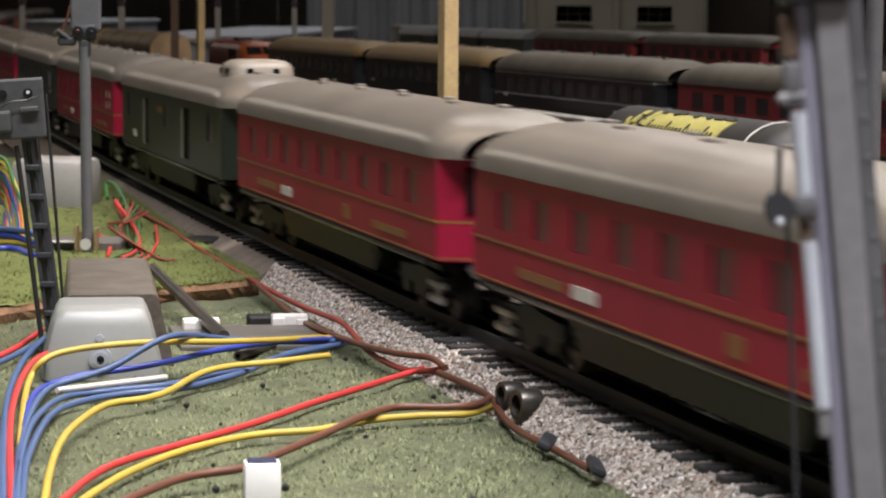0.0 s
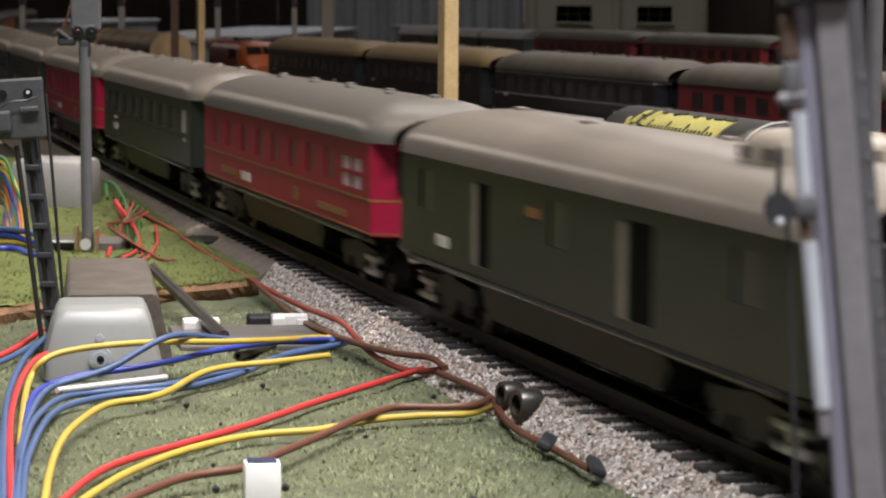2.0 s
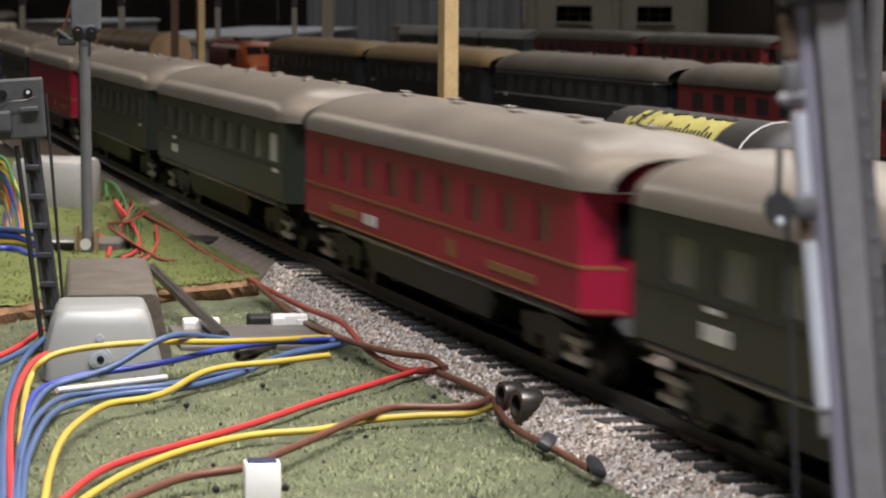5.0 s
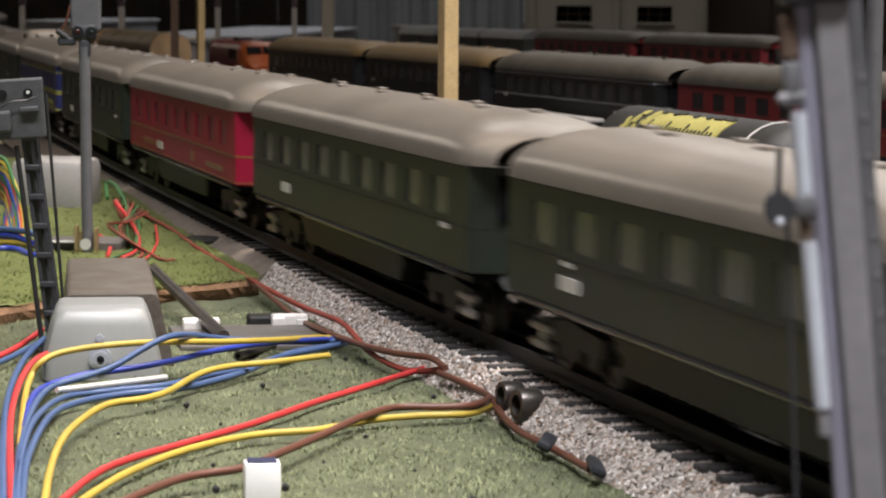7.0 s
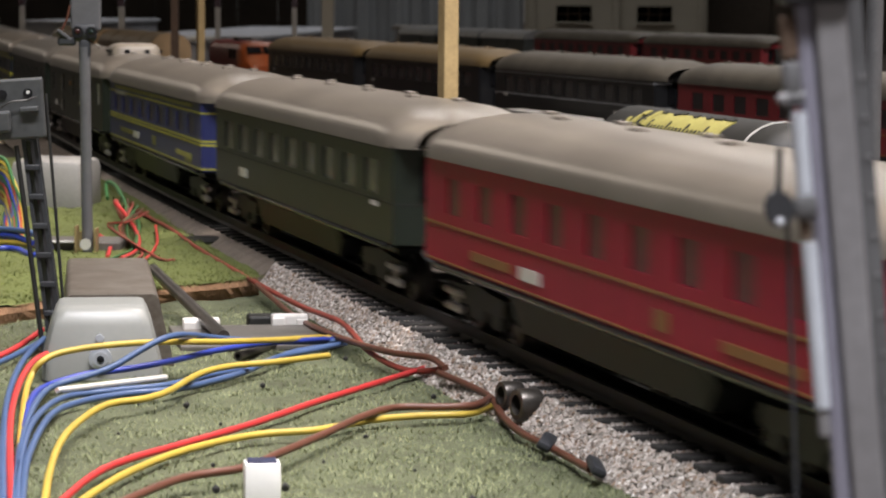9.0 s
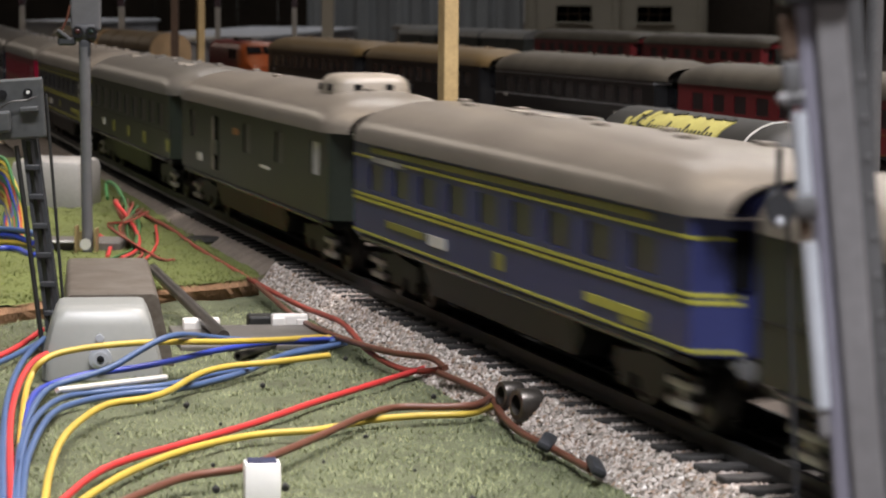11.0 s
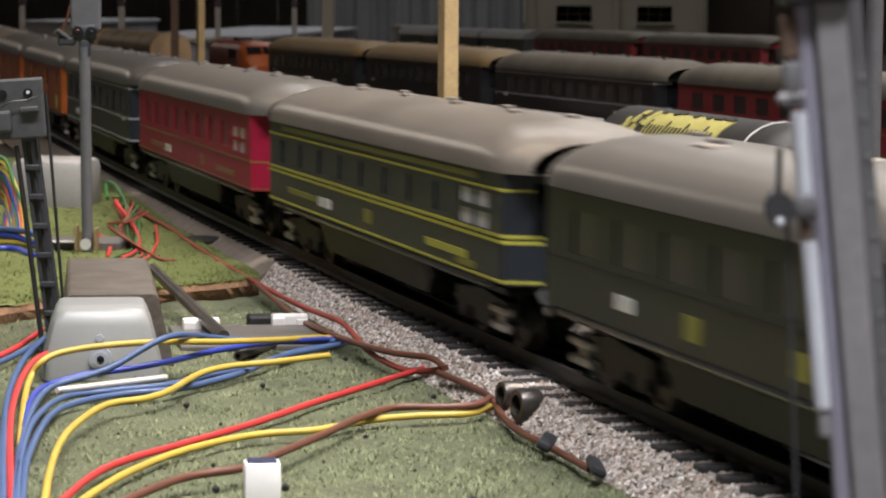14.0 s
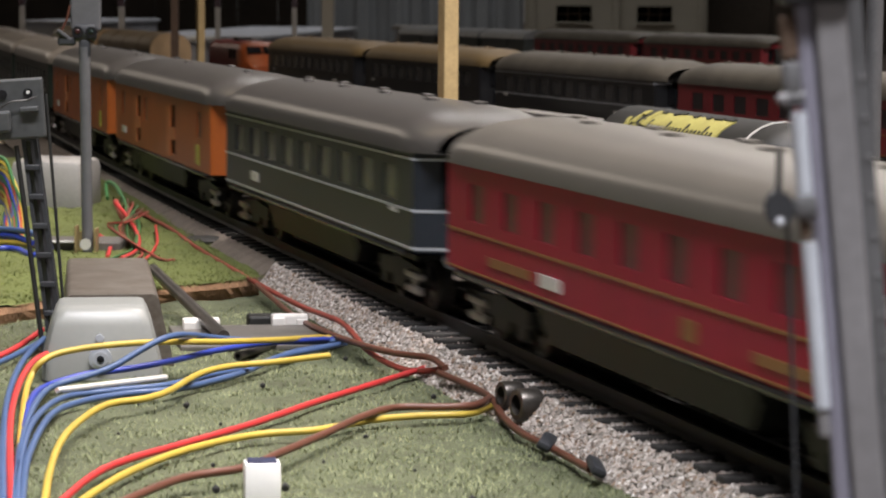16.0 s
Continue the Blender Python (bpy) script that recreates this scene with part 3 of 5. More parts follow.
STYLES = [
    make(RED), make(RED), make(LUGGAGE, roof="roof"), make(RED, roof="roof_grey", quad=True, white_panes=(0.0835, 0.0945), label="crimson tinplate dining coach with grey roof and pale end windows"),
    make(GREEN, white_panes=(0.094,), x_last=0.094, bars=((-0.072, 0.0170, 0.010, 0.0024, "white"), (0.098, 0.0212, 0.006, 0.0010, "white"), (-0.073, 0.0212, 0.006, 0.0008, "white"))), make(RED), make(GREEN, white_panes=(0.094,), x_last=0.094, bars=((-0.072, 0.0170, 0.010, 0.0024, "white"), (0.098, 0.0212, 0.006, 0.0010, "white"), (-0.073, 0.0212, 0.006, 0.0008, "white"))), make(GREEN), make(RED, bars=RED_AHEAD), make(GREEN),
    make(BLUE, bars=BLUE_AHEAD, hatches=((-0.035, 0.0), (-0.012, 0.0))), make(LUGGAGE, white_panes=(0.094,), x_last=0.094, doors=((-0.050, -0.042),), bars=((-0.014, 0.0280, 0.008, 0.0018, "gold"), (-0.075, 0.0172, 0.008, 0.0022, "white"), (-0.0515, 0.0158, 0.0022, 0.0155, "cream"), (-0.046, 0.0205, 0.0085, 0.0042, "green"), (0.030, 0.0212, 0.012, 0.0008, "white")), label="dark green luggage van with a pale front window and cream cupola"), make(GREEN, roof="roof_grey", pane="pane", hatches=((-0.060, -0.0055), (0.061, -0.0055), (0.078, -0.0055), (-0.02, 0.004)), bars=((-0.067, 0.0170, 0.008, 0.0024, "white"), (-0.036, 0.0160, 0.0065, 0.0038, "olive"), (0.006, 0.0160, 0.0065, 0.0038, "olive"), (0.049, 0.0160, 0.0065, 0.0038, "olive"), (0.1052, 0.0160, 0.0065, 0.0038, "olive")),
                                    label="dark green coach with yellow number panels"),
    make(BLUE, colour="night", pane="night", quad=True, white_panes=(0.0835, 0.0945), label="near-black coach with bright yellow lines and pale end windows"),
    make(RED, roof="roof_grey", quad=True, white_panes=(0.0835, 0.0945), label="crimson tinplate dining coach with olive-grey roof"),
    make(GREEN, colour="night", roof="roof_dark", lines=((0.0330, 0.0005, "silver"), (0.0222, 0.0005, "silver"), (0.0143, 0.0005, "silver")), label="blue-black coach with silver lines and dark roof"),
    ORANGE, ORANGE,
    make(GREEN), make(GREEN), make(GREEN),
]
PITCH_CAR = 0.245
S_ROWS = [(0.0, 0.031), (1.5, 0.358), (2.5, 0.571), (4.0, 0.8915), (6.3, 1.378), (7.0, 1.524), (8.5, 1.845), (9.0, 1.955), (12.0, 2.594), (12.5, 2.7005), (14.3, 3.081), (15.3, 3.2925), (16.0, 3.442)]


def travel(t):
    """How far the first gap between coaches has come at t seconds."""
    for (a, b), (c, d) in zip(S_ROWS, S_ROWS[1:]):
        if t <= c:
            return b + (d - b) * (t - a) / (c - a)


def coach_pose(k, t):
    c = travel(t) - k * PITCH_CAR + PITCH_CAR / 2
    xa, ya, _ = track(c - 0.083)
    xb, yb, _ = track(c + 0.083)
    return pose((xa + xb) / 2, (ya + yb) / 2, 0.0, 0, 0, math.degrees(math.atan2(yb - ya, xb - xa)))


def rake_line(a, b, n, styles, z):
    """Standing coaches on a yard track from point a towards b."""
    d = Vector((b[0] - a[0], b[1] - a[1]))
    h = math.atan2(d.y, d.x)
    d.normalize()
    for i in range(n):
        c = Vector(a) + d * (PITCH_CAR * (i + 0.5))
        ob = coach(styles[i % len(styles)])
        ob["group"] = "coaches standing in the yard"
        ob.matrix_basis = pose(c.x, c.y, z, 0, 0, math.degrees(h))


def yard_track(a, b, z):
    d = Vector((b[0] - a[0], b[1] - a[1]))
    h, ln = math.degrees(math.atan2(d.y, d.x)), d.length
    bm = bmesh.new()
    k = 0.0
    while k < ln:
        box(bm, k, k + 0.003, -0.015, 0.015, -0.0045, -0.0027)
        k += 0.012
    for y in (-0.0083, 0.0083):
        box(bm, 0, ln, y - 0.0006, y + 0.0006, -0.0027, 0.0)
    ob = part("yard_track", bm, "rail")
    tagged(ob, "dark rails and sleepers of a yard track", "track", kind="structure")
    ob.matrix_basis = pose(a[0], a[1], z, 0, 0, h)


def build_yard():
    z = -0.0035
    dark = make(GREEN, colour="yard_black", roof="roof_brown", label="dark coach with a brown roof standing in the yard", windows=11)
    dark2 = make(dark, roof="roof_yard", lines=((0.0330, 0.0005, "silver"), (0.0222, 0.0005, "silver")), label="dark coach with a grey roof standing in the yard")
    redc = make(RED, colour="red_dull", pane="pane", roof="roof_yard", win_w=0.0125, label="red coach with a grey roof standing in the yard")
    rake_line((0.1887, 0.936), (-0.1109, 1.8686), 4, [redc, dark2, dark, dark], z)
    yard_track((0.30, 0.59), (-0.25, 2.30), z)
    rake_line((0.2650, 2.041), (0.1800, 2.271), 2, [redc, redc], z)
    for i in range(3):
        c = Vector((0.0912, 2.51)) + Vector((-0.0425, 0.115)) * (i + 0.5)
        freight_van(c, math.atan2(0.115, -0.0425), z)
    yard_track((0.40, 1.675), (-0.03, 2.838), z)


def freight_van(c, h, z):
    w = thing("freight_van", "grey-green covered van with a pale roof in the yard", "freight van", "vans standing in the yard", m=pose(c.x, c.y, z, 0, 0, math.degrees(h)))
    part("body", bbox(-0.056, 0.056, -0.0155, 0.0155, 0.0095, 0.0335, 0.0005), "van_grey", w)
    rings = []
    for x in (-0.058, 0.058):
        rings.append([(x, -0.0165 * math.cos(math.pi * k / 10), 0.0332 + 0.0085 * math.sin(math.pi * k / 10) ** 0.8) for k in range(11)])
    part("roof", loft(rings), "roof_pale", w, smooth=True)
    part("frame", bbox(-0.057, 0.057, -0.012, 0.012, 0.0070, 0.0094), "black", w)
    for s in (-1, 1):
        part("door", bbox(-0.014, 0.014, s * 0.0158 - 0.0004, s * 0.0158 + 0.0004, 0.0105, 0.0325), "van_grey", w)
    for x in (-0.034, 0.034):
        shared("wheelset", keep("wheelset", wheelset_mesh), w, (x, 0, 0))


def motions():
    for k, car in enumerate(TRAIN):
        walk(car, [(0.5 * i, coach_pose(k, 0.5 * i)) for i in range(33)])


# ---- the near side: grass, wires, signal gear ----
def build_turf():
    """Short fibres and flecks of green scatter."""
    rng = np.random.default_rng(11)
    verts, faces = [], []
    n = 200000
    for i in range(n):
        y = 0.375 + 0.36 * rng.random() ** 1.4
        x = -0.082 * (y / 0.4) * 1.02 + (0.082 * (y / 0.4) + 0.15) * rng.random()
        tx = T0.x + (T0.y - y) * 0.2716 - 0.0225
        if x > tx:
            continue
        cl = noise.noise(Vector((x * 90, y * 90, 7)))
        if cl < -0.35 and rng.random() < 0.6:
            continue
        if y > 0.62 + 0.6 * (x + 0.1):
            continue
        z = GROUND + 0.0009 * noise.noise(Vector((x * 60, y * 60, 0))) + 0.0006 * noise.noise(Vector((x * 260, y * 260, 3)))
        a = rng.random() * 6.283
        ln = 0.00045 + 0.0007 * rng.random() ** 1.3
        w = 0.00006 + 0.00007 * rng.random()
        lean = 0.4 + 0.9 * rng.random()
        dx, dy = math.cos(a), math.sin(a)
        b = len(verts)
        verts += [(x - dy * w, y + dx * w, z - 0.0002), (x + dy * w, y - dx * w, z - 0.0002), (x + dx * ln * lean, y + dy * ln * lean, z + ln * 0.75)]
        faces.append((b, b + 1, b + 2))
    me = bpy.data.meshes.new("grass")
    me.from_pydata(verts, [], faces)
    m = bpy.data.materials.new("scatter_fibres")
    m.use_nodes = True
    nt = m.node_tree
    g = nt.nodes.new("ShaderNodeNewGeometry")
    tc = nt.nodes.new("ShaderNodeTexCoord")
    no = nt.nodes.new("ShaderNodeTexNoise")
    no.inputs["Scale"].default_value = 42
    no.inputs["Detail"].default_value = 6
    nt.links.new(tc.outputs["Object"], no.inputs["Vector"])
    add = nt.nodes.new("ShaderNodeMath")
    add.operation = "MULTIPLY_ADD"
    add.inputs[1].default_value, add.inputs[2].default_value = 0.45, 0.0
    sc = nt.nodes.new("ShaderNodeMath")
    sc.operation = "MULTIPLY"
    sc.inputs[1].default_value = 0.75
    nt.links.new(no.outputs["Fac"], sc.inputs[0])
    nt.links.new(sc.outputs[0], add.inputs[2])
    nt.links.new(g.outputs["Random Per Island"], add.inputs[0])
    rp = nt.nodes.new("ShaderNodeValToRGB")
    el = rp.color_ramp.elements
    el[0].position, el[0].color = 0.15, (0.055, 0.064, 0.033, 1)
    el[1].position, el[1].color = 0.9, (0.36, 0.39, 0.22, 1)
    el.new(0.5).color = (0.15, 0.168, 0.085, 1)
    nt.links.new(add.outputs[0], rp.inputs[0])
    nt.links.new(rp.outputs[0], nt.nodes["Principled BSDF"].inputs["Base Color"])
    nt.nodes["Principled BSDF"].inputs["Roughness"].default_value = 0.9
    me.materials.append(m)
    rng2 = np.random.default_rng(3)
    v2, f2 = [], []
    for i in range(40000):
        y = 0.60 + 0.45 * rng2.random() ** 1.3
        x = -0.19 * y / 0.9 + (0.19 * y / 0.9 - 0.03) * rng2.random()
        if y < 0.615 + 1.05 * (x + 0.1) or y < 0.60 or x > -0.0485 - 0.245 * (y - 0.69) - 0.001:
            continue
        z = -0.0050 + 0.0007 * noise.noise(Vector((x * 90, y * 90, 2)))
        a = rng2.random() * 6.283
        ln = 0.0004 + 0.0009 * rng2.random()
        dx, dy = math.cos(a), math.sin(a)
        b = len(v2)
        v2 += [(x - dy * 0.00014, y + dx * 0.00014, z - 0.0003), (x + dy * 0.00014, y - dx * 0.00014, z - 0.0003), (x + dx * ln, y + dy * ln, z + ln * 0.7)]
        f2.append((b, b + 1, b + 2))
    me2 = bpy.data.meshes.new("mat_fibres")
    me2.from_pydata(v2, [], f2)
    me2.materials.append(mat("bright_fibres", (0.13, 0.15, 0.035), 0.9, var=0.5, scale=200))
    tagged(new("mat_fibres", me2), "bright green fibres of the grass mat", "grass", kind="stuff")
    tagged(new("grass", me), "short mossy green scatter fibres", "grass", kind="stuff")
    # dark crumbs lying in the scatter
    bm = bmesh.new()
    for i in range(32):
        y = 0.39 + 0.2 * rng.random()
        x = -0.06 + 0.075 * rng.random()
        if x > T0.x + (T0.y - y) * 0.2716 - 0.024:
            continue
        bmesh.ops.create_icosphere(bm, subdivisions=1, radius=0.0003 + 0.0005 * rng.random() ** 2, matrix=pose(x, y, GROUND + 0.0007))
    tagged(part("crumbs", bm, "black"), "dark crumbs and dirt in the grass", "debris", kind="stuff")
    # the raised bright mat behind, on a torn brown board
    front = [(-0.30, 0.575), (-0.1025, 0.6077), (-0.0922, 0.627), (-0.0683, 0.655), (-0.0551, 0.668), (-0.0475, 0.678)]
    back = [(-0.30, 1.25), (-0.165, 1.15), (-0.135, 1.05), (-0.105, 0.92), (-0.078, 0.80), (-0.0485, 0.69)]
    def lip(i):
        return 0.0007 * math.sin(i * 7.3)
    top = bmesh.new()
    rows = []
    for j in range(25):
        k = j / 24
        row = []
        for i in range(41):
            u = i / 40 * (len(front) - 1)
            a = min(int(u), len(front) - 2)
            u -= a
            f = Vector(front[a]).lerp(Vector(front[a + 1]), u)
            b = Vector(back[a]).lerp(Vector(back[a + 1]), u)
            p = f.lerp(b, k)
            z = -0.0050 + 0.0007 * noise.noise(Vector((p.x * 90, p.y * 90, 2))) + 0.0004 * noise.noise(Vector((p.x * 400, p.y * 400, 5)))
            row.append(top.verts.new((p.x, p.y + (lip(i) if j == 0 else 0), z - (0.0004 if j == 0 else 0))))
        rows.append(row)
    for a, b in zip(rows, rows[1:]):
        for k in range(40):
            top.faces.new((a[k], a[k + 1], b[k + 1], b[k]))
    mat_ = thing("grass_mat", "bright green grass mat on a torn brown board", "ground", kind="structure")
    part("mat_surface", top, "turf", mat_, smooth=True)
    edge = bmesh.new()
    prev = None
    for i in range(41):
        u = i / 40 * (len(front) - 1)
        a = min(int(u), len(front) - 2)
        f = Vector(front[a]).lerp(Vector(front[a + 1]), u - a)
        jag = 0.0012 * noise.noise(Vector((i * 0.9, 3, 1)))
        cur = [edge.verts.new((f.x, f.y + 0.0006 + lip(i), -0.0054)), edge.verts.new((f.x, f.y - 0.0012 + jag, -0.0070)),
               edge.verts.new((f.x, f.y - 0.0005 - jag, -0.0085)), edge.verts.new((f.x, f.y + 0.001, GROUND - 0.001))]
        if prev:
            for q in range(3):
                edge.faces.new((prev[q], cur[q], cur[q + 1], prev[q + 1]))
        prev = cur
    part("torn_edge", edge, "cork", mat_, "torn brown fibreboard edge")


def cable(material, r, label, points):
    tagged(part("wire", tube(points, r), material, smooth=True), label, "wire", "loose wires on the layout")


def build_cables():
    cable("cable_yellow", 0.00063, "yellow insulated layout wire draped over the grass", [(-0.0697, 0.4322, -0.0076), (-0.0740, 0.4617, -0.0076), (-0.0790, 0.5000, -0.0072), (-0.0770, 0.5050, -0.0035), (-0.0714, 0.5080, -0.0017), (-0.0588, 0.5120, -0.0007), (-0.0437, 0.5300, -0.0027), (-0.0335, 0.5500, -0.0048), (-0.0261, 0.5700, -0.0068), (-0.0214, 0.5695, -0.0076)])
    cable("cable_blue", 0.00063, "grey-blue insulated layout wire", [(-0.0618, 0.3789, -0.0076), (-0.0689, 0.4268, -0.0076), (-0.0730, 0.4618, -0.0076), (-0.0746, 0.4956, -0.0076), (-0.0686, 0.5030, -0.0062), (-0.0635, 0.5060, -0.0046), (-0.0584, 0.5090, -0.0017), (-0.0543, 0.5120, 0.0002), (-0.0507, 0.5200, -0.0001), (-0.0445, 0.5400, -0.0034), (-0.0341, 0.5600, -0.0066), (-0.0210, 0.5705, -0.0076)])
    cable("cable_navy", 0.00063, "deep blue insulated layout wire", [(-0.0720, 0.4495, -0.0076), (-0.0756, 0.4814, -0.0076), (-0.0757, 0.4985, -0.0076), (-0.0690, 0.5060, -0.0062), (-0.0618, 0.5100, -0.0057), (-0.0538, 0.5170, -0.0050), (-0.0441, 0.5350, -0.0048), (-0.0336, 0.5520, -0.0055), (-0.0225, 0.5720, -0.0074)])
    cable("cable_blue", 0.00063, "grey-blue insulated layout wire", [(-0.0623, 0.3788, -0.0076), (-0.0679, 0.4215, -0.0076), (-0.0715, 0.4587, -0.0076), (-0.0703, 0.4845, -0.0076), (-0.0622, 0.4948, -0.0076), (-0.0533, 0.5019, -0.0076), (-0.0449, 0.5170, -0.0076), (-0.0380, 0.5303, -0.0076), (-0.0312, 0.5514, -0.0076), (-0.0222, 0.5638, -0.0076)])
    cable("cable_blue", 0.00063, "grey-blue insulated layout wire", [(-0.0610, 0.3789, -0.0076), (-0.0667, 0.4215, -0.0076), (-0.0694, 0.4632, -0.0076), (-0.0665, 0.4798, -0.0076), (-0.0595, 0.4907, -0.0076), (-0.0497, 0.4984, -0.0076), (-0.0395, 0.5204, -0.0076), (-0.0342, 0.5424, -0.0076), (-0.0267, 0.5561, -0.0076), (-0.0208, 0.5667, -0.0076)])
    cable("cable_yellow", 0.00063, "yellow insulated layout wire", [(-0.0565, 0.3708, -0.0060), (-0.0600, 0.4001, -0.0060), (-0.0622, 0.4270, -0.0060), (-0.0621, 0.4479, -0.0060), (-0.0597, 0.4671, -0.0060), (-0.0537, 0.4748, -0.0060), (-0.0504, 0.4847, -0.0060), (-0.0471, 0.5056, -0.0060), (-0.0426, 0.5169, -0.0060), (-0.0342, 0.5239, -0.0060), (-0.0231, 0.5347, -0.0060)])
    cable("cable_red", 0.00063, "bright red insulated layout wire", [(-0.0563, 0.3791, -0.0076), (-0.0543, 0.4043, -0.0076), (-0.0505, 0.4196, -0.0076), (-0.0426, 0.4363, -0.0076), (-0.0328, 0.4575, -0.0076), (-0.0231, 0.4828, -0.0076), (-0.0133, 0.5056, -0.0076), (-0.0070, 0.5206, -0.0076), (-0.0026, 0.5298, -0.0076), (0.0009, 0.5292, -0.0076)])
    cable("cable_old_red", 0.00062, "dull red insulated wire along the ballast", [(0.0011, 0.5163, -0.0058), (-0.0042, 0.5240, -0.0076), (-0.0094, 0.5303, -0.0076), (-0.0157, 0.5484, -0.0066), (-0.0222, 0.5782, -0.0046), (-0.0320, 0.6106, -0.0052), (-0.0424, 0.6494, -0.0056), (-0.0540, 0.6909, -0.0052), (-0.0703, 0.7541, -0.0050), (-0.0848, 0.8162, -0.0048), (-0.0984, 0.8588, -0.0036), (-0.1072, 0.8884, -0.0030)])
    cable("cable_yellow", 0.00063, "yellow insulated layout wire", [(-0.0539, 0.3792, -0.0076), (-0.0494, 0.4065, -0.0076), (-0.0419, 0.4296, -0.0076), (-0.0319, 0.4449, -0.0076), (-0.0216, 0.4507, -0.0076), (-0.0121, 0.4622, -0.0076), (-0.0042, 0.4671, -0.0076), (0.0049, 0.4701, -0.0076), (0.0089, 0.4789, -0.0076)])
    cable("cable_brown", 0.00066, "brown insulated layout wire", [(-0.0476, 0.3722, -0.0062), (-0.0395, 0.3958, -0.0062), (-0.0308, 0.4054, -0.0062), (-0.0256, 0.4201, -0.0062), (-0.0200, 0.4370, -0.0062), (-0.0140, 0.4565, -0.0062), (-0.0083, 0.4677, -0.0062), (-0.0002, 0.4688, -0.0062), (0.0059, 0.4711, -0.0062), (0.0089, 0.4807, -0.0062)])
    cable("cable_brown", 0.00066, "brown insulated layout wire lying on the ballast", [(-0.0465, 0.6578, -0.0050), (-0.0348, 0.6150, -0.0076), (-0.0252, 0.5776, -0.0068), (-0.0169, 0.5488, -0.0056), (-0.0094, 0.5300, -0.0048), (-0.0025, 0.5207, -0.0044), (0.00066, 0.5106, -0.0050)])
    cable("cable_brown", 0.00066, "brown insulated layout wire beside the ballast", [(-0.00066, 0.5113, -0.0060), (0.0062, 0.4933, -0.0064), (0.0092, 0.4820, -0.0066), (0.0109, 0.4672, -0.0076), (0.0139, 0.4488, -0.0076), (0.0186, 0.4330, -0.0076), (0.0237, 0.4142, -0.0076)])
    cable("cable_blue", 0.00063, "grey-blue insulated layout wire", [(-0.0637, 0.3788, -0.0076), (-0.0734, 0.4377, -0.0076), (-0.0808, 0.4881, -0.0076), (-0.0832, 0.5200, -0.0056), (-0.0835, 0.5500, -0.0050)])
    cable("cable_red", 0.00063, "red insulated layout wire", [(-0.0624, 0.3788, -0.0076), (-0.0742, 0.4494, -0.0076), (-0.0795, 0.4900, -0.0068), (-0.0800, 0.5100, -0.0048), (-0.0785, 0.5220, -0.0042)])
    cable("cable_red", 0.00063, "red insulated layout wire", [(-0.0924, 0.5339, -0.0076), (-0.0900, 0.5550, -0.0075), (-0.0877, 0.5750, -0.0063)])
    cable("cable_blue", 0.00063, "grey-blue insulated layout wire", [(-0.0910, 0.5257, -0.0076), (-0.0883, 0.5445, -0.0076), (-0.0863, 0.5700, -0.0076)])
    cable("cable_red", 0.0006, "thin red wire in a loose tangle", [(-0.0994, 0.8000, 0.0042), (-0.0948, 0.7900, 0.0008), (-0.0891, 0.7700, -0.0033), (-0.0863, 0.7389, -0.0045), (-0.0877, 0.7176, -0.0045)])
    cable("cable_old_red", 0.0010, "red plug lead in a tangle", [(-0.1019, 0.8200, 0.0030), (-0.0977, 0.8000, 0.0008), (-0.0948, 0.7900, -0.0009)])
    cable("cable_green", 0.00063, "thin green wire in a loose loop", [(-0.1109, 0.8700, 0.0003), (-0.1125, 0.8800, 0.0046), (-0.1081, 0.8700, 0.0044), (-0.1008, 0.8400, 0.0002), (-0.0926, 0.8000, -0.0017), (-0.0873, 0.7473, -0.0045)])
    cable("cable_red", 0.0004, "thin red wire in a loose loop", [(-0.0874, 0.8000, -0.0026), (-0.0831, 0.7652, -0.0045), (-0.0810, 0.7230, -0.0045), (-0.0821, 0.7026, -0.0045)])
    cable("cable_red", 0.0006, "thin red wire in a loose tangle", [(-0.1028, 0.7800, -0.0035), (-0.0961, 0.7600, -0.0041), (-0.0921, 0.7221, -0.0045)])
    rng = random.Random(9)
    for i in range(17):
        f = 6.6 * i / 16 - 0.3
        j = [0.0012 * (rng.random() - 0.5) for q in range(6)]
        cable(("cable_green", "cable_yellow", "cable_blue", "cable_red", "cable_yellow", "cable_navy", "cable_green", "cable_blue", "cable_old_red", "cable_blue")[i % 10], 0.00058, "thin coloured wire of a bundle behind the signal",
              [(-0.1396 - 0.00176 * f, 0.80 + 0.01 * f, 0.0168 - 0.0022 * f + j[0]), (-0.1331 + j[1], 0.80, 0.0169 - 0.0022 * f + j[1]), (-0.1281 - 0.0005 * f + j[2], 0.79, 0.0099 - 0.00137 * f + j[2]),
               (-0.1245 - 0.00085 * f + j[3], 0.78, 0.0022 - 0.0007 * f + j[3]), (-0.1220 - 0.001 * f + j[4], 0.77, -0.0044)])
    for i, (m, r) in enumerate((("cable_green", 0.00035), ("cable_brown", 0.0003), ("cable_old_red", 0.00035), ("cable_green", 0.0003), ("cable_brown", 0.0003), ("cable_old_red", 0.0003))):
        q = 0.0016 * i
        cable(m, r, "thin loose wire in the tangle behind the signal drive",
              [(-0.1050 + q, 0.850 - 2 * q, -0.0020), (-0.1010 + q, 0.830, 0.0040 - 0.6 * q), (-0.0960 + 0.5 * q, 0.800 - 4 * q, 0.0012), (-0.0930 - 0.7 * q, 0.775, -0.0030 + 0.3 * q), (-0.0880 + 1.2 * q, 0.745 - 3 * q, -0.0044), (-0.0905 + 2.2 * q, 0.715, -0.0045)])
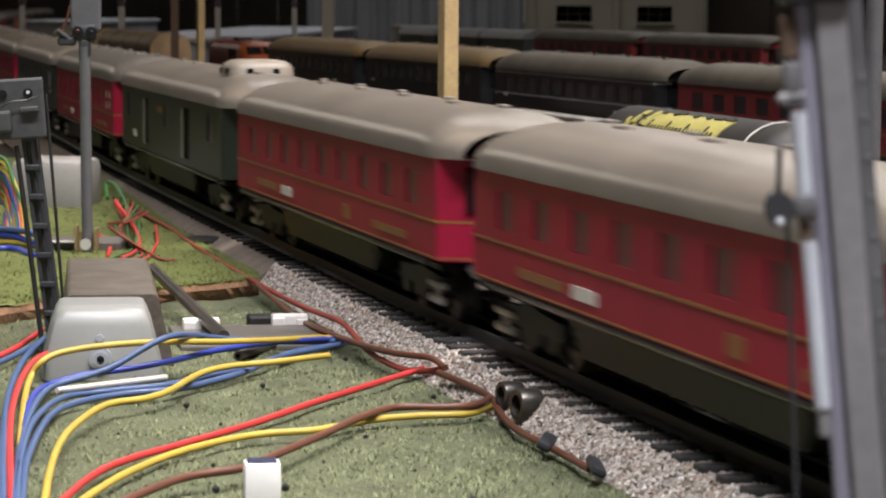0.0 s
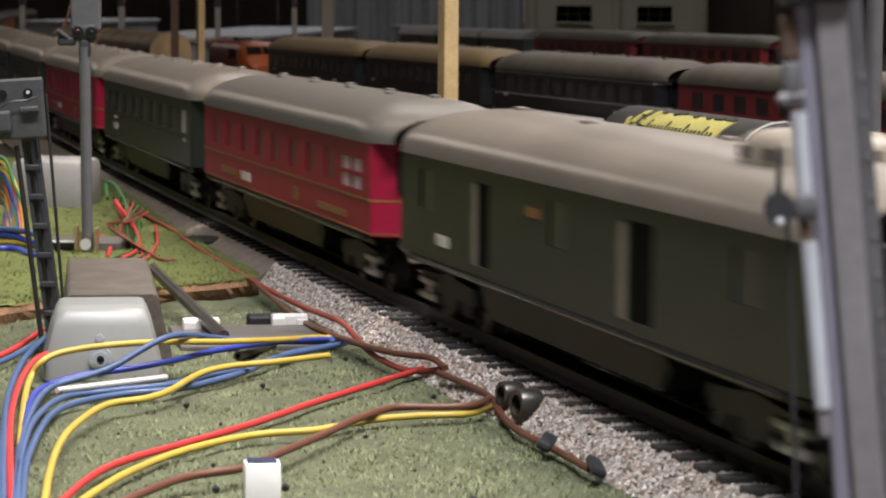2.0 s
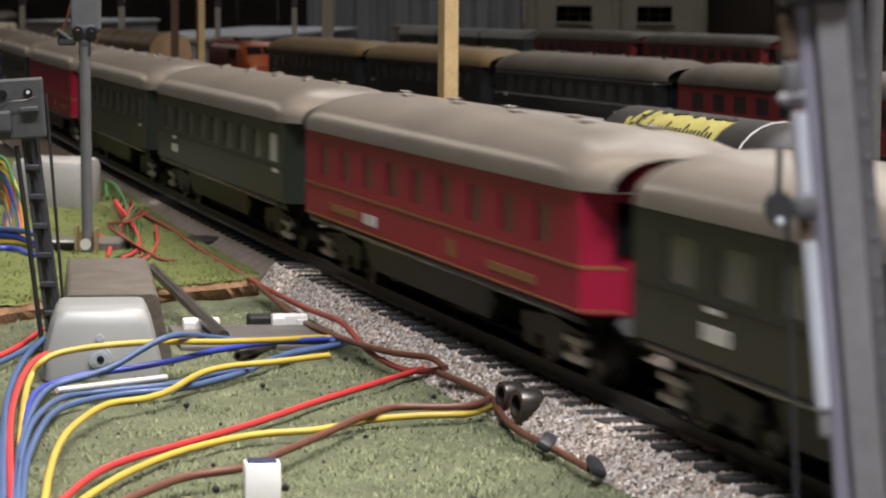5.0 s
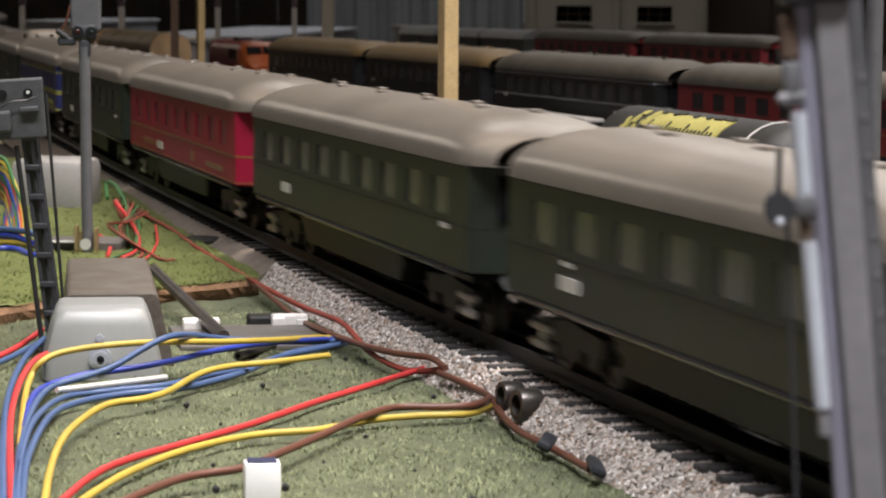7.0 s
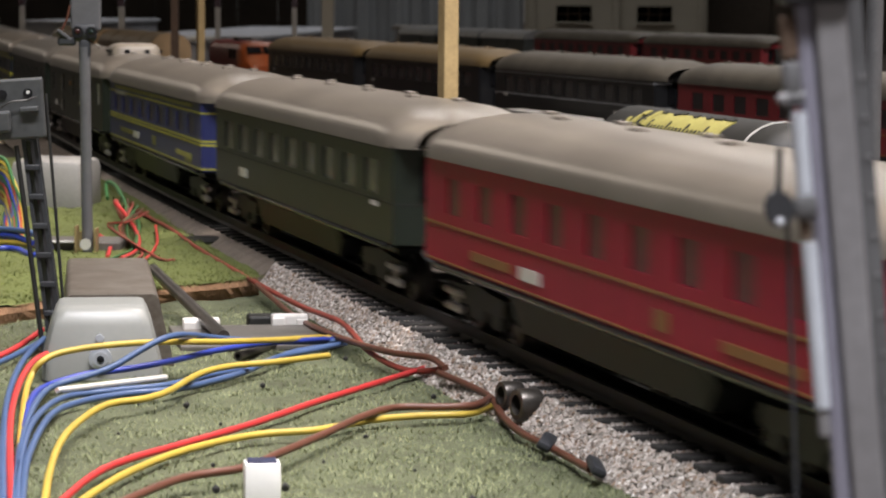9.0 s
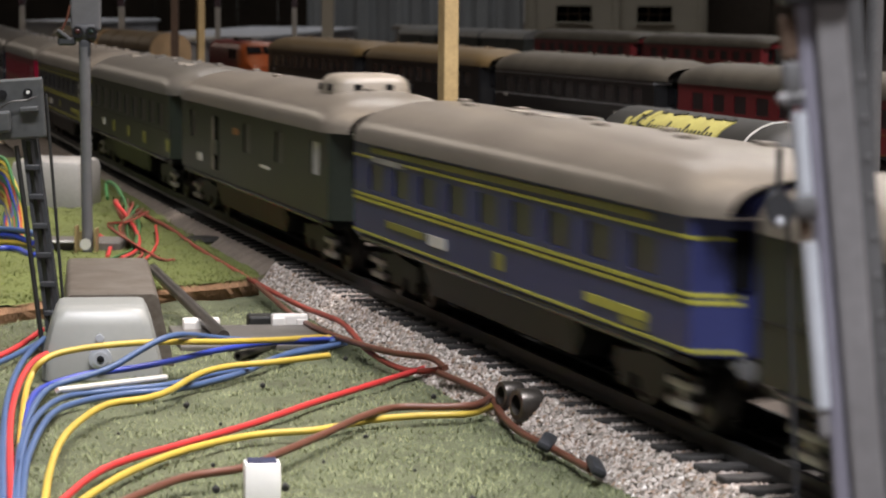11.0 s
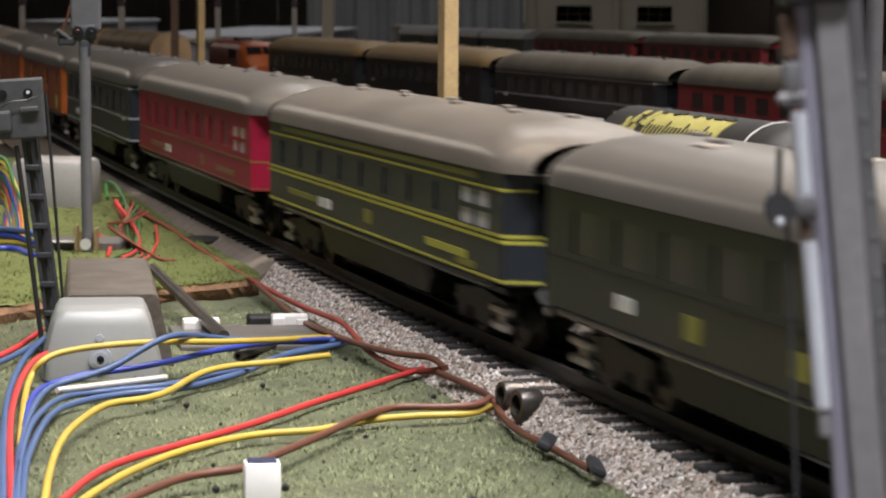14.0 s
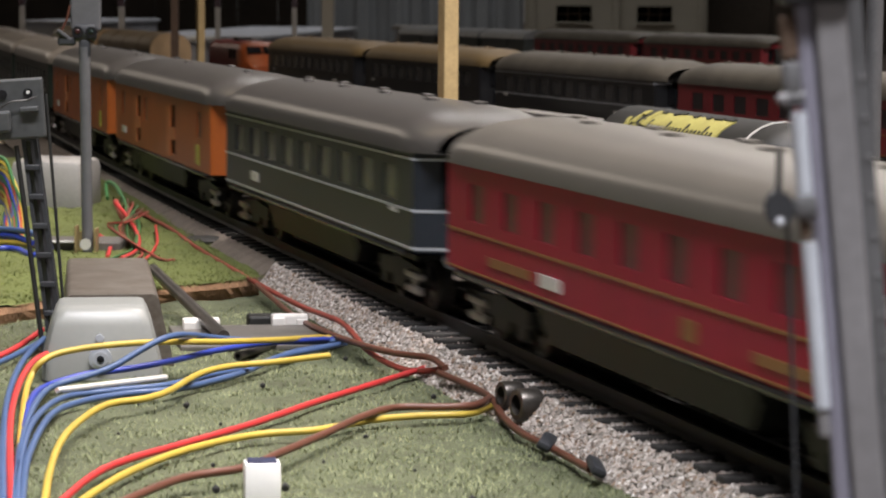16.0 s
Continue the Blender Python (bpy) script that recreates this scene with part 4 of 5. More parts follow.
    cable("cable_blue", 0.0009, "wire lying behind the signal box", [(-0.1312, 0.7600, -0.0003), (-0.1222, 0.7500, 0.0001), (-0.1150, 0.7400, -0.0000), (-0.1088, 0.7300, -0.0030)])
    cable("cable_navy", 0.0009, "wire lying behind the signal box", [(-0.1312, 0.7600, -0.0023), (-0.1222, 0.7500, -0.0016), (-0.1150, 0.7400, -0.0029), (-0.1088, 0.7300, -0.0030)])
    cable("cable_yellow", 0.0009, "wire lying behind the signal box", [(-0.1312, 0.7600, -0.0042), (-0.1222, 0.7500, -0.0034), (-0.1150, 0.7400, -0.0032), (-0.1088, 0.7300, -0.0030)])
    cable("cable_navy", 0.0009, "wire lying behind the signal box", [(-0.1281, 0.7422, -0.0045), (-0.1211, 0.7428, -0.0045), (-0.1125, 0.7236, -0.0045), (-0.1088, 0.7300, -0.0030)])


def screw(bm, at, r, d=(0, -1, 0)):
    a = Vector(at)
    cyl(bm, a, a + Vector(d) * 0.0008, r, 14)
    cyl(bm, a + Vector(d) * 0.0008, a + Vector(d) * 0.0011, r * 0.8, 14)


def build_signal_drive():
    """The signal drive in front: a light grey cap on a folded zinc housing, with its plate, rod and pipe."""
    dr = thing("signal_drive", "grey signal motor housing with a light plastic cap", "signal drive", m=pose(-0.0676, 0.5215, GROUND, 0, 0, 8))
    rings = []
    for z, hw, y0, y1 in ((0.0, 0.0120, -0.0005, 0.018), (0.0035, 0.0119, -0.0002, 0.018), (0.0105, 0.0102, 0.0012, 0.018), (0.0132, 0.0092, 0.0022, 0.018), (0.0143, 0.0085, 0.0034, 0.018), (0.0146, 0.0076, 0.0050, 0.018)):
        c = 0.0022
        rings.append([(-hw + c, y0, z), (hw - c, y0, z), (hw - c * 0.3, y0 + c * 0.3, z), (hw, y0 + c, z), (hw, y1, z), (-hw, y1, z), (-hw, y0 + c, z), (-hw + c * 0.3, y0 + c * 0.3, z)])
    part("cap", loft(rings), "grey_case", dr, "light grey moulded plastic cap", smooth=True)
    bm = bmesh.new()
    screw(bm, (-0.0005, 0.0012, 0.0083), 0.00085)
    part("screw", bm, "silver", dr, "small steel screw", smooth=True)
    bm = bmesh.new()
    cyl(bm, (-0.0004, 0.0008, 0.0044), (-0.0004, -0.0012, 0.0044), 0.0023, 18)
    cyl(bm, (-0.0004, -0.0012, 0.0044), (-0.0004, -0.0018, 0.0044), 0.0015, 18)
    nut = part("socket", bm, "silver", dr, "steel mounting nut", smooth=True)
    # black disc stands in for the shade inside the nut's bore
    bm = bmesh.new()
    cyl(bm, (-0.0004, -0.0018, 0.0044), (-0.0004, -0.0020, 0.0044), 0.0008, 6)
    part("bore_shade_disc", bm, "black_hole", nut)
    rings = []
    for y, top in ((0.0185, 0.0150), (0.060, 0.0152), (0.096, 0.0150)):
        rings.append([(-0.0085, y, 0.0), (0.0150, y, 0.0), (0.0118, y, top - 0.0009), (0.0112, y, top - 0.0002), (0.0104, y, top), (-0.0060, y, top), (-0.0066, y, top - 0.0002), (-0.0071, y, top - 0.0009)])
    part("housing", loft(rings), "zinc", dr, "dull folded zinc housing", smooth=True)
    bm = bmesh.new()
    cyl(bm, (-0.0715, 0.4863, -0.0064), (-0.0532, 0.5042, -0.0064), 0.00062, 12)
    rod = part("rod", bm, "nickel", None, smooth=True)
    tagged(rod, "bright nickel-plated rod on the grass", "rod")
    # pipe and base plate beside it
    bm = bmesh.new()
    cyl(bm, (-0.0722, 0.655, -0.0010), (-0.0478, 0.573, -0.0072), 0.0014, 16)
    tagged(part("pipe", bm, "dark_steel", smooth=True), "dark grey metal pipe leaning on the housing", "pipe")
    bm = bmesh.new()
    d = Vector((0.0069, 0.0220, 0)).normalized()
    u = Vector((d.y, -d.x, 0))
    rings = []
    for k, r in ((0.023, 0.0010), (0.0003, 0.0010), (0.0, 0.0009), (0.0, 0.0006), (0.006, 0.0006)):
        rings.append([Vector((-0.0427, 0.547, -0.0080)) + d * k + (u * math.cos(t) + Vector((0, 0, 1)) * math.sin(t)) * r for t in (2 * math.pi * q / 16 for q in range(16))])
    tagged(part("sleeve", loft(rings), "dark_steel", smooth=True), "short dark metal tube lying on the plate", "tube")
    pl = thing("base_plate", "dusty grey sheet-metal plate with white clips", "plate")
    bm = bmesh.new()
    box(bm, -0.0165, 0.0165, -0.018, 0.018, 0, 0.0013, 0.0003)
    p = part("sheet", bm, "grey_metal", pl)
    for x, y in ((-0.0095, 0.013), (0.0112, 0.0185)):
        bm = bmesh.new()
        box(bm, x - 0.0042, x + 0.0042, y - 0.0016, y + 0.0016, 0.0008, 0.0036, 0.0005)
        box(bm, x - 0.0042, x - 0.0012, y - 0.0024, y - 0.0015, 0.0008, 0.0030, 0.0003)
        box(bm, x + 0.0014, x + 0.0040, y - 0.0022, y - 0.0015, 0.0008, 0.0026, 0.0003)
        part("clip", bm, "white", pl, "white plastic clip")
    bm = bmesh.new()
    box(bm, 0.002, 0.012, 0.020, 0.026, 0.0, 0.003, 0.0006)
    part("stop", bm, "black", pl, "black stop block")
    pl.matrix_basis = pose(-0.0430, 0.583, GROUND + 0.0002, 0, 0, 10)


def build_lattice_signal():
    """A leaning dark lattice mast with a grey head plate, seen from behind."""
    sg = thing("lattice_signal", "dark lattice signal mast with a grey head plate", "signal")
    a, b = Vector((-0.0822, 0.560, GROUND)), Vector((-0.0892, 0.560, 0.0465))
    d = (b - a).normalized()
    side = Vector((d.z, 0, -d.x))
    for k in (-1, 1):
        bm = bmesh.new()
        p, q = a + side * 0.0014 * k, b + side * 0.0012 * k
        m = Matrix.Translation((p + q) / 2) @ (q - p).to_track_quat("Z", "Y").to_matrix().to_4x4()
        box(bm, -0.0004, 0.0004, -0.0004, 0.0004, -(q - p).length / 2, (q - p).length / 2, m=m)
        part("mast_leg", bm, "mast_dark", sg)
    bm = bmesh.new()
    p, q = a + Vector((0, 0.0022, 0)), b + Vector((0, 0.0022, 0))
    cyl(bm, p, q, 0.0017, 4)
    part("mast_web", bm, "mast_dark", sg)
    for i in range(9):
        c = a.lerp(b, (i + 0.4) / 9)
        bm = bmesh.new()
        box(bm, -0.0016, 0.0016, -0.0009, 0.0009, -0.0006, 0.0006, 0.0002, m=Matrix.Translation(c))
        part("rung", bm, "mast_dark", sg)
    bm = bmesh.new()
    cyl(bm, a + Vector((-0.0028, -0.001, 0.0)), Vector((-0.0905, 0.559, 0.035)), 0.00055, 8)
    part("lead", bm, "black", sg, "black lead along the mast")
    bm = bmesh.new()
    cyl(bm, Vector((-0.0800, 0.559, GROUND + 0.001)), Vector((-0.0842, 0.559, 0.046)), 0.00035, 8)
    part("pull_wire", bm, "black", sg, "thin dark pull wire")
    bm = bmesh.new()
    box(bm, -0.0065, 0.0058, -0.0007, 0.0007, -0.0066, 0.0062, 0.0005)
    hd = part("head_plate", bm, "head_grey", sg, "grey painted signal head")
    hd.matrix_basis = pose(-0.0900, 0.5575, 0.0430, 0, -4, 0)
    # dark discs stand in for the shade inside the lamp holes
    for x in (-0.0028, 0.0026):
        bm = bmesh.new()
        cyl(bm, (x, -0.0011, 0.0030), (x, -0.0006, 0.0030), 0.0010, 14)
        part("lamp_hole_disc", bm, "black_hole", hd)
    # white dot: a shine put in as colour
    bm = bmesh.new()
    cyl(bm, (0.0027, -0.0014, 0.0032), (0.0027, -0.0010, 0.0032), 0.00035, 10)
    part("bulb", bm, "white", hd, "white dot for a shine on the lamp")
    bm = bmesh.new()
    box(bm, 0.0008, 0.0046, -0.0022, -0.0006, -0.0010, 0.0002, 0.0003)
    box(bm, -0.0045, -0.0012, -0.0024, -0.0006, -0.0050, -0.0004, 0.0006)
    part("bracket", bm, "head_grey", hd)
    part("lamp_lead", tube([(-0.0060, -0.0016, 0.0006), (-0.0035, -0.0020, 0.0002), (-0.0010, -0.0022, 0.0014), (0.0022, -0.0020, 0.0016), (0.0046, -0.0018, 0.0022)], 0.00016, 6, 5), "wheel", hd, "thin bare lamp wire")
    bm = bmesh.new()
    box(bm, -0.004, 0.004, -0.002, 0.004, 0, 0.0035, 0.0005)
    ft = part("foot", bm, "mast_dark", sg)
    ft.matrix_basis = pose(-0.0815, 0.560, GROUND)


def build_tube_signal():
    sg = thing("tube_signal", "grey tubular signal mast with twin lamps and head plate", "signal")
    bm = bmesh.new()
    cyl(bm, (-0.1004, 0.744, GROUND), (-0.1011, 0.744, 0.0525), 0.0016, 16)
    part("mast", bm, "mast_grey", sg, smooth=True)
    bm = bmesh.new()
    box(bm, -0.1052, -0.0966, 0.745, 0.7465, 0.0570, 0.0720, 0.0006)
    part("head_plate", bm, "mast_grey", sg)
    bm = bmesh.new()
    box(bm, -0.1042, -0.0976, 0.7428, 0.7452, 0.0540, 0.0588, 0.0012)
    box(bm, -0.1026, -0.0994, 0.7428, 0.7452, 0.0495, 0.0545, 0.0006)
    part("lamp_holder", bm, "mast_dark", sg, smooth=True)
    for x, m in ((-0.1028, "dim_red"), (-0.0990, "dim_green")):
        bm = bmesh.new()
        cyl(bm, (x, 0.7432, 0.0566), (x, 0.7420, 0.0566), 0.0016, 16)
        ln = part("lens", bm, "black_hole", sg, smooth=True)
        bm = bmesh.new()
        bmesh.ops.create_icosphere(bm, subdivisions=2, radius=0.0009, matrix=pose(x, 0.7424, 0.0567))
        part("bulb", bm, m, ln, "small coloured signal bulb", smooth=True)
    bm = bmesh.new()
    cyl(bm, (-0.1040, 0.744, 0.0535), (-0.1085, 0.742, 0.0570), 0.0008, 8)
    box(bm, -0.1085, -0.1035, 0.7425, 0.7450, 0.0528, 0.0552, 0.0006)
    part("arm", bm, "mast_dark", sg)
    part("arm_wire", tube([(-0.1080, 0.743, 0.0555), (-0.1058, 0.743, 0.0605), (-0.1050, 0.743, 0.064)], 0.0003, 6), "cable_brown", sg)
    fb = thing("signal_bracket", "bright metal foot bracket holding the signal mast", "bracket", m=pose(-0.1004, 0.742, GROUND))
    bm = bmesh.new()
    box(bm, -0.0032, -0.0026, -0.003, 0.003, 0, 0.0118, 0.0002)
    box(bm, 0.0024, 0.0030, -0.003, 0.003, 0, 0.0112, 0.0002)
    box(bm, -0.0026, 0.0024, 0.0022, 0.0028, 0, 0.0100)
    part("cheek", bm, "brass", fb, "worn bright metal cheeks")
    part("edge_strip", bbox(-0.0140, -0.0034, -0.0005, 0.0028, 0.0068, 0.0074, 0.0002), "nickel", fb, "bright folded edge")
    bm = bmesh.new()
    cyl(bm, (0, -0.0022, 0.0068), (0, -0.0036, 0.0068), 0.0016, 16)
    part("bolt", bm, "nickel", fb, "round steel bolt", smooth=True)
    bm = bmesh.new()
    box(bm, -0.0135, 0.009, 0.003, 0.020, 0, 0.0070, 0.0005)
    part("block", bm, "grey_metal", fb)
    wb = thing("switch_box", "dusty white plastic casing with rounded edges", "casing", m=pose(-0.1353, 0.905, GROUND + 0.0015, 0, 0, -8))
    bm = bmesh.new()
    box(bm, -0.0125, 0.0130, -0.006, 0.022, 0, 0.0190, 0.0032)
    part("cover", bm, "white_box", wb, smooth=True)
    bm = bmesh.new()
    box(bm, -0.014, 0.0145, -0.007, 0.023, -0.003, 0.001, 0.0005)
    part("base", bm, "white_box", wb)


def build_small_things():
    ps = thing("plastic_post", "white plastic plug with a dark blue top", "plug", m=pose(-0.0268, 0.390, GROUND, 0, 0, 8))
    bm = bmesh.new()
    box(bm, -0.0027, 0.0027, -0.0024, 0.0024, 0, 0.0071, 0.0004)
    part("sleeve", bm, "bright_white", ps, smooth=True)
    bm = bmesh.new()
    box(bm, -0.0022, 0.0022, -0.0019, 0.0019, 0.0069, 0.0074, 0.0002)
    part("tip", bm, "tip_blue", ps)
    so = thing("plug_socket", "pair of dark metal plug sleeves by the ballast", "socket")
    d = Vector((0.90, 0.42, -0.04)).normalized()
    u = d.cross(Vector((0, 0, 1))).normalized()
    v = u.cross(d)
    for at, r, ln in (((0.0131, 0.4620, -0.0047), 0.0030, 0.0044), ((0.0106, 0.4735, -0.0047), 0.0026, 0.0040)):
        rings = []
        for k, q in ((ln, 0.9), (ln * 0.92, 1.0), (0.0004, 1.0), (0.0, 0.9), (0.0, 0.62), (0.003, 0.58)):
            rings.append([Vector(at) + d * k + (u * math.cos(t) + v * math.sin(t)) * r * q for t in (2 * math.pi * m / 24 for m in range(24))])
        part("sleeve", loft(rings), "dark_steel", so, smooth=True)
    for x, y, rz, l in ((0.0240, 0.4115, 12, 0.0032), (0.0172, 0.4345, -10, 0.0028)):
        bm = bmesh.new()
        box(bm, -0.0013, 0.0013, -l, l, 0, 0.0016, 0.0006)
        ob = part("rubber_clip", bm, "mast_dark", smooth=True)
        ob.matrix_basis = pose(x, y, GROUND + 0.0022, 12, 28, rz)
        tagged(ob, "dark rubber clip pressed against the ballast", "clip")
    bm = bmesh.new()
    bmesh.ops.create_icosphere(bm, subdivisions=2, radius=0.004, matrix=pose(-0.071, 0.782, -0.0052) @ Matrix.Diagonal((1.8, 1.6, 0.35, 1)))
    tagged(part("rubber_pad", bm, "black", smooth=True), "flat black rubber pad lying on the mat", "pad")
    # bright cream colour stands in for a small lamp-lit patch
    card = part("card", bbox(-0.006, 0.006, -0.022, 0.022, 0, 0.0015), "lamp_lit_card")
    card.matrix_basis = pose(-0.2465, 1.45, YARD - 0.003, 0, 0, 14)
    tagged(card, "small card in lamp-lit cream, lying beside the track", "card")
    bm = bmesh.new()
    cyl(bm, (0.0009, 0.5342, -0.0080), (0.0022, 0.5338, -0.0078), 0.0012, 12)
    tagged(part("plug_tip", bm, "white", smooth=True), "pale plug tip at the end of the red wire", "plug")


def build_near_mast():
    """The grey girder mast close to the lens, leaning a little, with its white rod, pulley and wire."""
    ms = thing("girder_mast", "grey steel girder mast with a white rod and pulley", "mast", m=pose(0.0335, 0.186, GROUND, 0, -5.9, 0))
    top = 0.0763
    # tones differ by part: violet-grey flange, dark seam, pale face, mid-grey web
    part("flange", bbox(-0.0013, -0.0002, -0.0010, -0.0003, 0, top, 0.0002), "mast_violet", ms, "violet-grey flange")
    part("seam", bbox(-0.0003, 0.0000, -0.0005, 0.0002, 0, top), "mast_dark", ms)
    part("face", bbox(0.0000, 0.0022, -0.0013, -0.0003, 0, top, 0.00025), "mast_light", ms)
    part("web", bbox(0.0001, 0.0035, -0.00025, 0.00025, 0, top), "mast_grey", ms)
    me = mesh_of("rivet", cyl(bmesh.new(), (0, -0.0004, 0), (0, -0.0002, 0), 0.00015, 8), "mast_light", True)
    for i in range(22):
        shared("rivet", me, ms, (0.0031, 0, 0.012 + 0.0028 * i))
    part("cap", bbox(-0.0022, 0.0028, -0.0020, 0.0017, top, top + 0.004, 0.0004), "mast_dark", ms, "dark mast head")
    part("collar", bbox(-0.0025, -0.0013, -0.0012, -0.0003, 0.0724, 0.0756, 0.0003), "wood_dark", ms, "rusty brown collar")
    for z0, z1 in ((0.0479, 0.0596), (0.0630, 0.0688)):
        bm = bmesh.new()
        cyl(bm, (-0.0017, -0.0013, z0), (-0.0017, -0.0013, z1), 0.00058, 14)
        part("white_rod", bm, "rod_white", ms, "bluish white enamelled rod", smooth=True)
    bm = bmesh.new()
    cyl(bm, (-0.0017, -0.0013, 0.0459), (-0.0017, -0.0013, 0.0480), 0.00045, 12)
    part("rod_end", bm, "mast_light", ms, smooth=True)
    bm = bmesh.new()
    box(bm, -0.0026, -0.0009, -0.0020, -0.0006, 0.0612, 0.0630, 0.0004)
    box(bm, -0.0036, -0.0024, -0.0016, -0.0010, 0.0615, 0.0624, 0.0002)
    part("clamp", bm, "mast_grey", ms, "dark grey clamp holding the rod", smooth=True)
    part("clamp_stud", cyl(bmesh.new(), (-0.0019, -0.0013, 0.0600), (-0.0019, -0.0013, 0.0613), 0.00038, 10), "wood_dark", ms, smooth=True)
    rings = []
    for dy, r in ((-0.0006, 0.0004), (-0.0006, 0.0013), (-0.0003, 0.0010), (0.0003, 0.0010), (0.0006, 0.0013), (0.0006, 0.0004)):
        rings.append([(-0.0036 + 0.75 * r * math.cos(t), -0.0013 + dy, 0.0622 + r * math.sin(t)) for t in (2 * math.pi * q / 22 for q in range(22))])
    pu = part("pulley", loft(rings), "mast_dark", ms, "dark grooved pulley", smooth=True)
    bm = bmesh.new()
    bmesh.ops.create_icosphere(bm, subdivisions=2, radius=0.00032, matrix=pose(-0.0037, -0.0020, 0.0613))
    part("axle", bm, "silver", pu, "bright axle end", smooth=True)
    bm = bmesh.new()
    box(bm, -0.0026, -0.0012, -0.0014, -0.0004, 0.0692, 0.0724, 0.0004)
    cyl(bm, (-0.0026, -0.0009, 0.0698), (-0.0012, -0.0009, 0.0698), 0.0006, 12)
    part("bracket", bm, "mast_grey", ms, smooth=True)
    bm = bmesh.new()
    bmesh.ops.create_icosphere(bm, subdivisions=2, radius=0.00048, matrix=pose(-0.0027, -0.0012, 0.0698))
    part("knob", bm, "mast_light", ms, "pale round knob", smooth=True)
    part("strand", cyl(bmesh.new(), (-0.0036, -0.0013, 0.0630), (-0.0032, -0.0013, 0.0665), 0.00022, 8), "mast_dark", ms, "dark tension wire")
    part("wire", cyl(bmesh.new(), (-0.0030, -0.0008, 0.0615), (-0.0062, -0.0008, 0.0), 0.00016, 8), "mast_dark", ms, "dark tension wire")
    part("foot", bbox(-0.008, 0.005, -0.004, 0.004, -0.001, 0.003, 0.0006), "mast_dark", ms)
    bm = bmesh.new()
    cyl(bm, (0.1296, 0.80, YARD - 0.003), (0.1296, 0.80, 0.09), 0.0026, 14)
    tagged(part("lamp_post", bm, "mast_grey", smooth=True), "slim grey tubular post beyond the train", "post")


# ---- the yard behind ----
def build_tank_wagon():
    w = thing("tank_wagon", "black tank wagon with a worn yellow lettered panel", "tank wagon")
    a, b = Vector((0.0590, 0.838)), Vector((0.0960, 0.699))
    c = (a + b) / 2
    ln = (b - a).length
    h = math.degrees(math.atan2(b.y - a.y, b.x - a.x))
    bm = bmesh.new()
    rings = []
    for x, r in ((-ln / 2, 0.004), (-ln / 2 + 0.001, 0.0095), (-ln / 2 + 0.004, 0.0135), (-ln / 2 + 0.008, 0.0150), (ln / 2 - 0.008, 0.0150), (ln / 2 - 0.004, 0.0135), (ln / 2 - 0.001, 0.0095), (ln / 2, 0.004)):
        rings.append([(x, r * math.cos(t), 0.0225 + r * math.sin(t)) for t in (2 * math.pi * k / 28 for k in range(28))])
    tk = part("tank", loft(rings), "black", w, smooth=True)
    # curved yellow panel on the camera's side, flaked at its edge
    def patch(x0, x1, t0, t1, r, m, label=""):
        n = 8
        rg = []
        for k in range(n + 1):
            t = t0 + (t1 - t0) * k / n
            rg.append([(x0, -r * math.cos(t), 0.0225 + r * math.sin(t)), (x1, -r * math.cos(t), 0.0225 + r * math.sin(t)),
                       (x1, -(r - 0.0004) * math.cos(t), 0.0225 + (r - 0.0004) * math.sin(t)), (x0, -(r - 0.0004) * math.cos(t), 0.0225 + (r - 0.0004) * math.sin(t))])
        return part("panel", loft(rg), m, tk, label, smooth=True)
    patch(-0.026, 0.034, 0.05, 1.22, 0.0153, "label_yellow", "worn pale yellow panel")
    rng = random.Random(4)
    for i in range(18):
        x = -0.024 + i * 0.0031
        patch(x, x + 0.0012, 0.58, 0.80 + (0.14 if i % 5 == 0 else 0), 0.0155, "black")
    for i in range(26):
        x = -0.046 + 0.018 * rng.random()
        t = 0.30 + 0.80 * rng.random()
        patch(x, x + 0.0016 + 0.0026 * rng.random(), t, t + 0.07 + 0.12 * rng.random(), 0.0153 + 0.00001 * i, "label_yellow")
    for i in range(12):
        x = -0.026 + 0.058 * rng.random()
        t = 1.14 + 0.08 * rng.random()
        patch(x, x + 0.002 + 0.004 * rng.random(), t, t + 0.05 + 0.06 * rng.random(), 0.0157, "black")
    bm = bmesh.new()
    rings = []
    for x, r in ((0.0560, 0.0152), (0.0560, 0.0155), (0.0568, 0.0155), (0.0568, 0.0152)):
        rings.append([(x, r * math.cos(t), 0.0225 + r * math.sin(t)) for t in (2 * math.pi * k / 28 for k in range(28))])
    part("band", loft(rings, caps=False), "white", w, "pale steel band round the tank", smooth=True)
    part("frame", bbox(-ln / 2 - 0.004, ln / 2 + 0.004, -0.011, 0.011, 0.0065, 0.0095, 0.0004), "black", w)
    for x in (-0.042, 0.042):
        shared("wheelset", keep("wheelset", wheelset_mesh), w, (x, 0, 0))
    w.matrix_basis = pose(c.x, c.y, -0.0035, 0, 0, h)
    yard_track((c.x + 0.28 * math.cos(radians(h)), c.y + 0.28 * math.sin(radians(h))), (c.x - 1.0 * math.cos(radians(h)), c.y - 1.0 * math.sin(radians(h))), -0.0035)


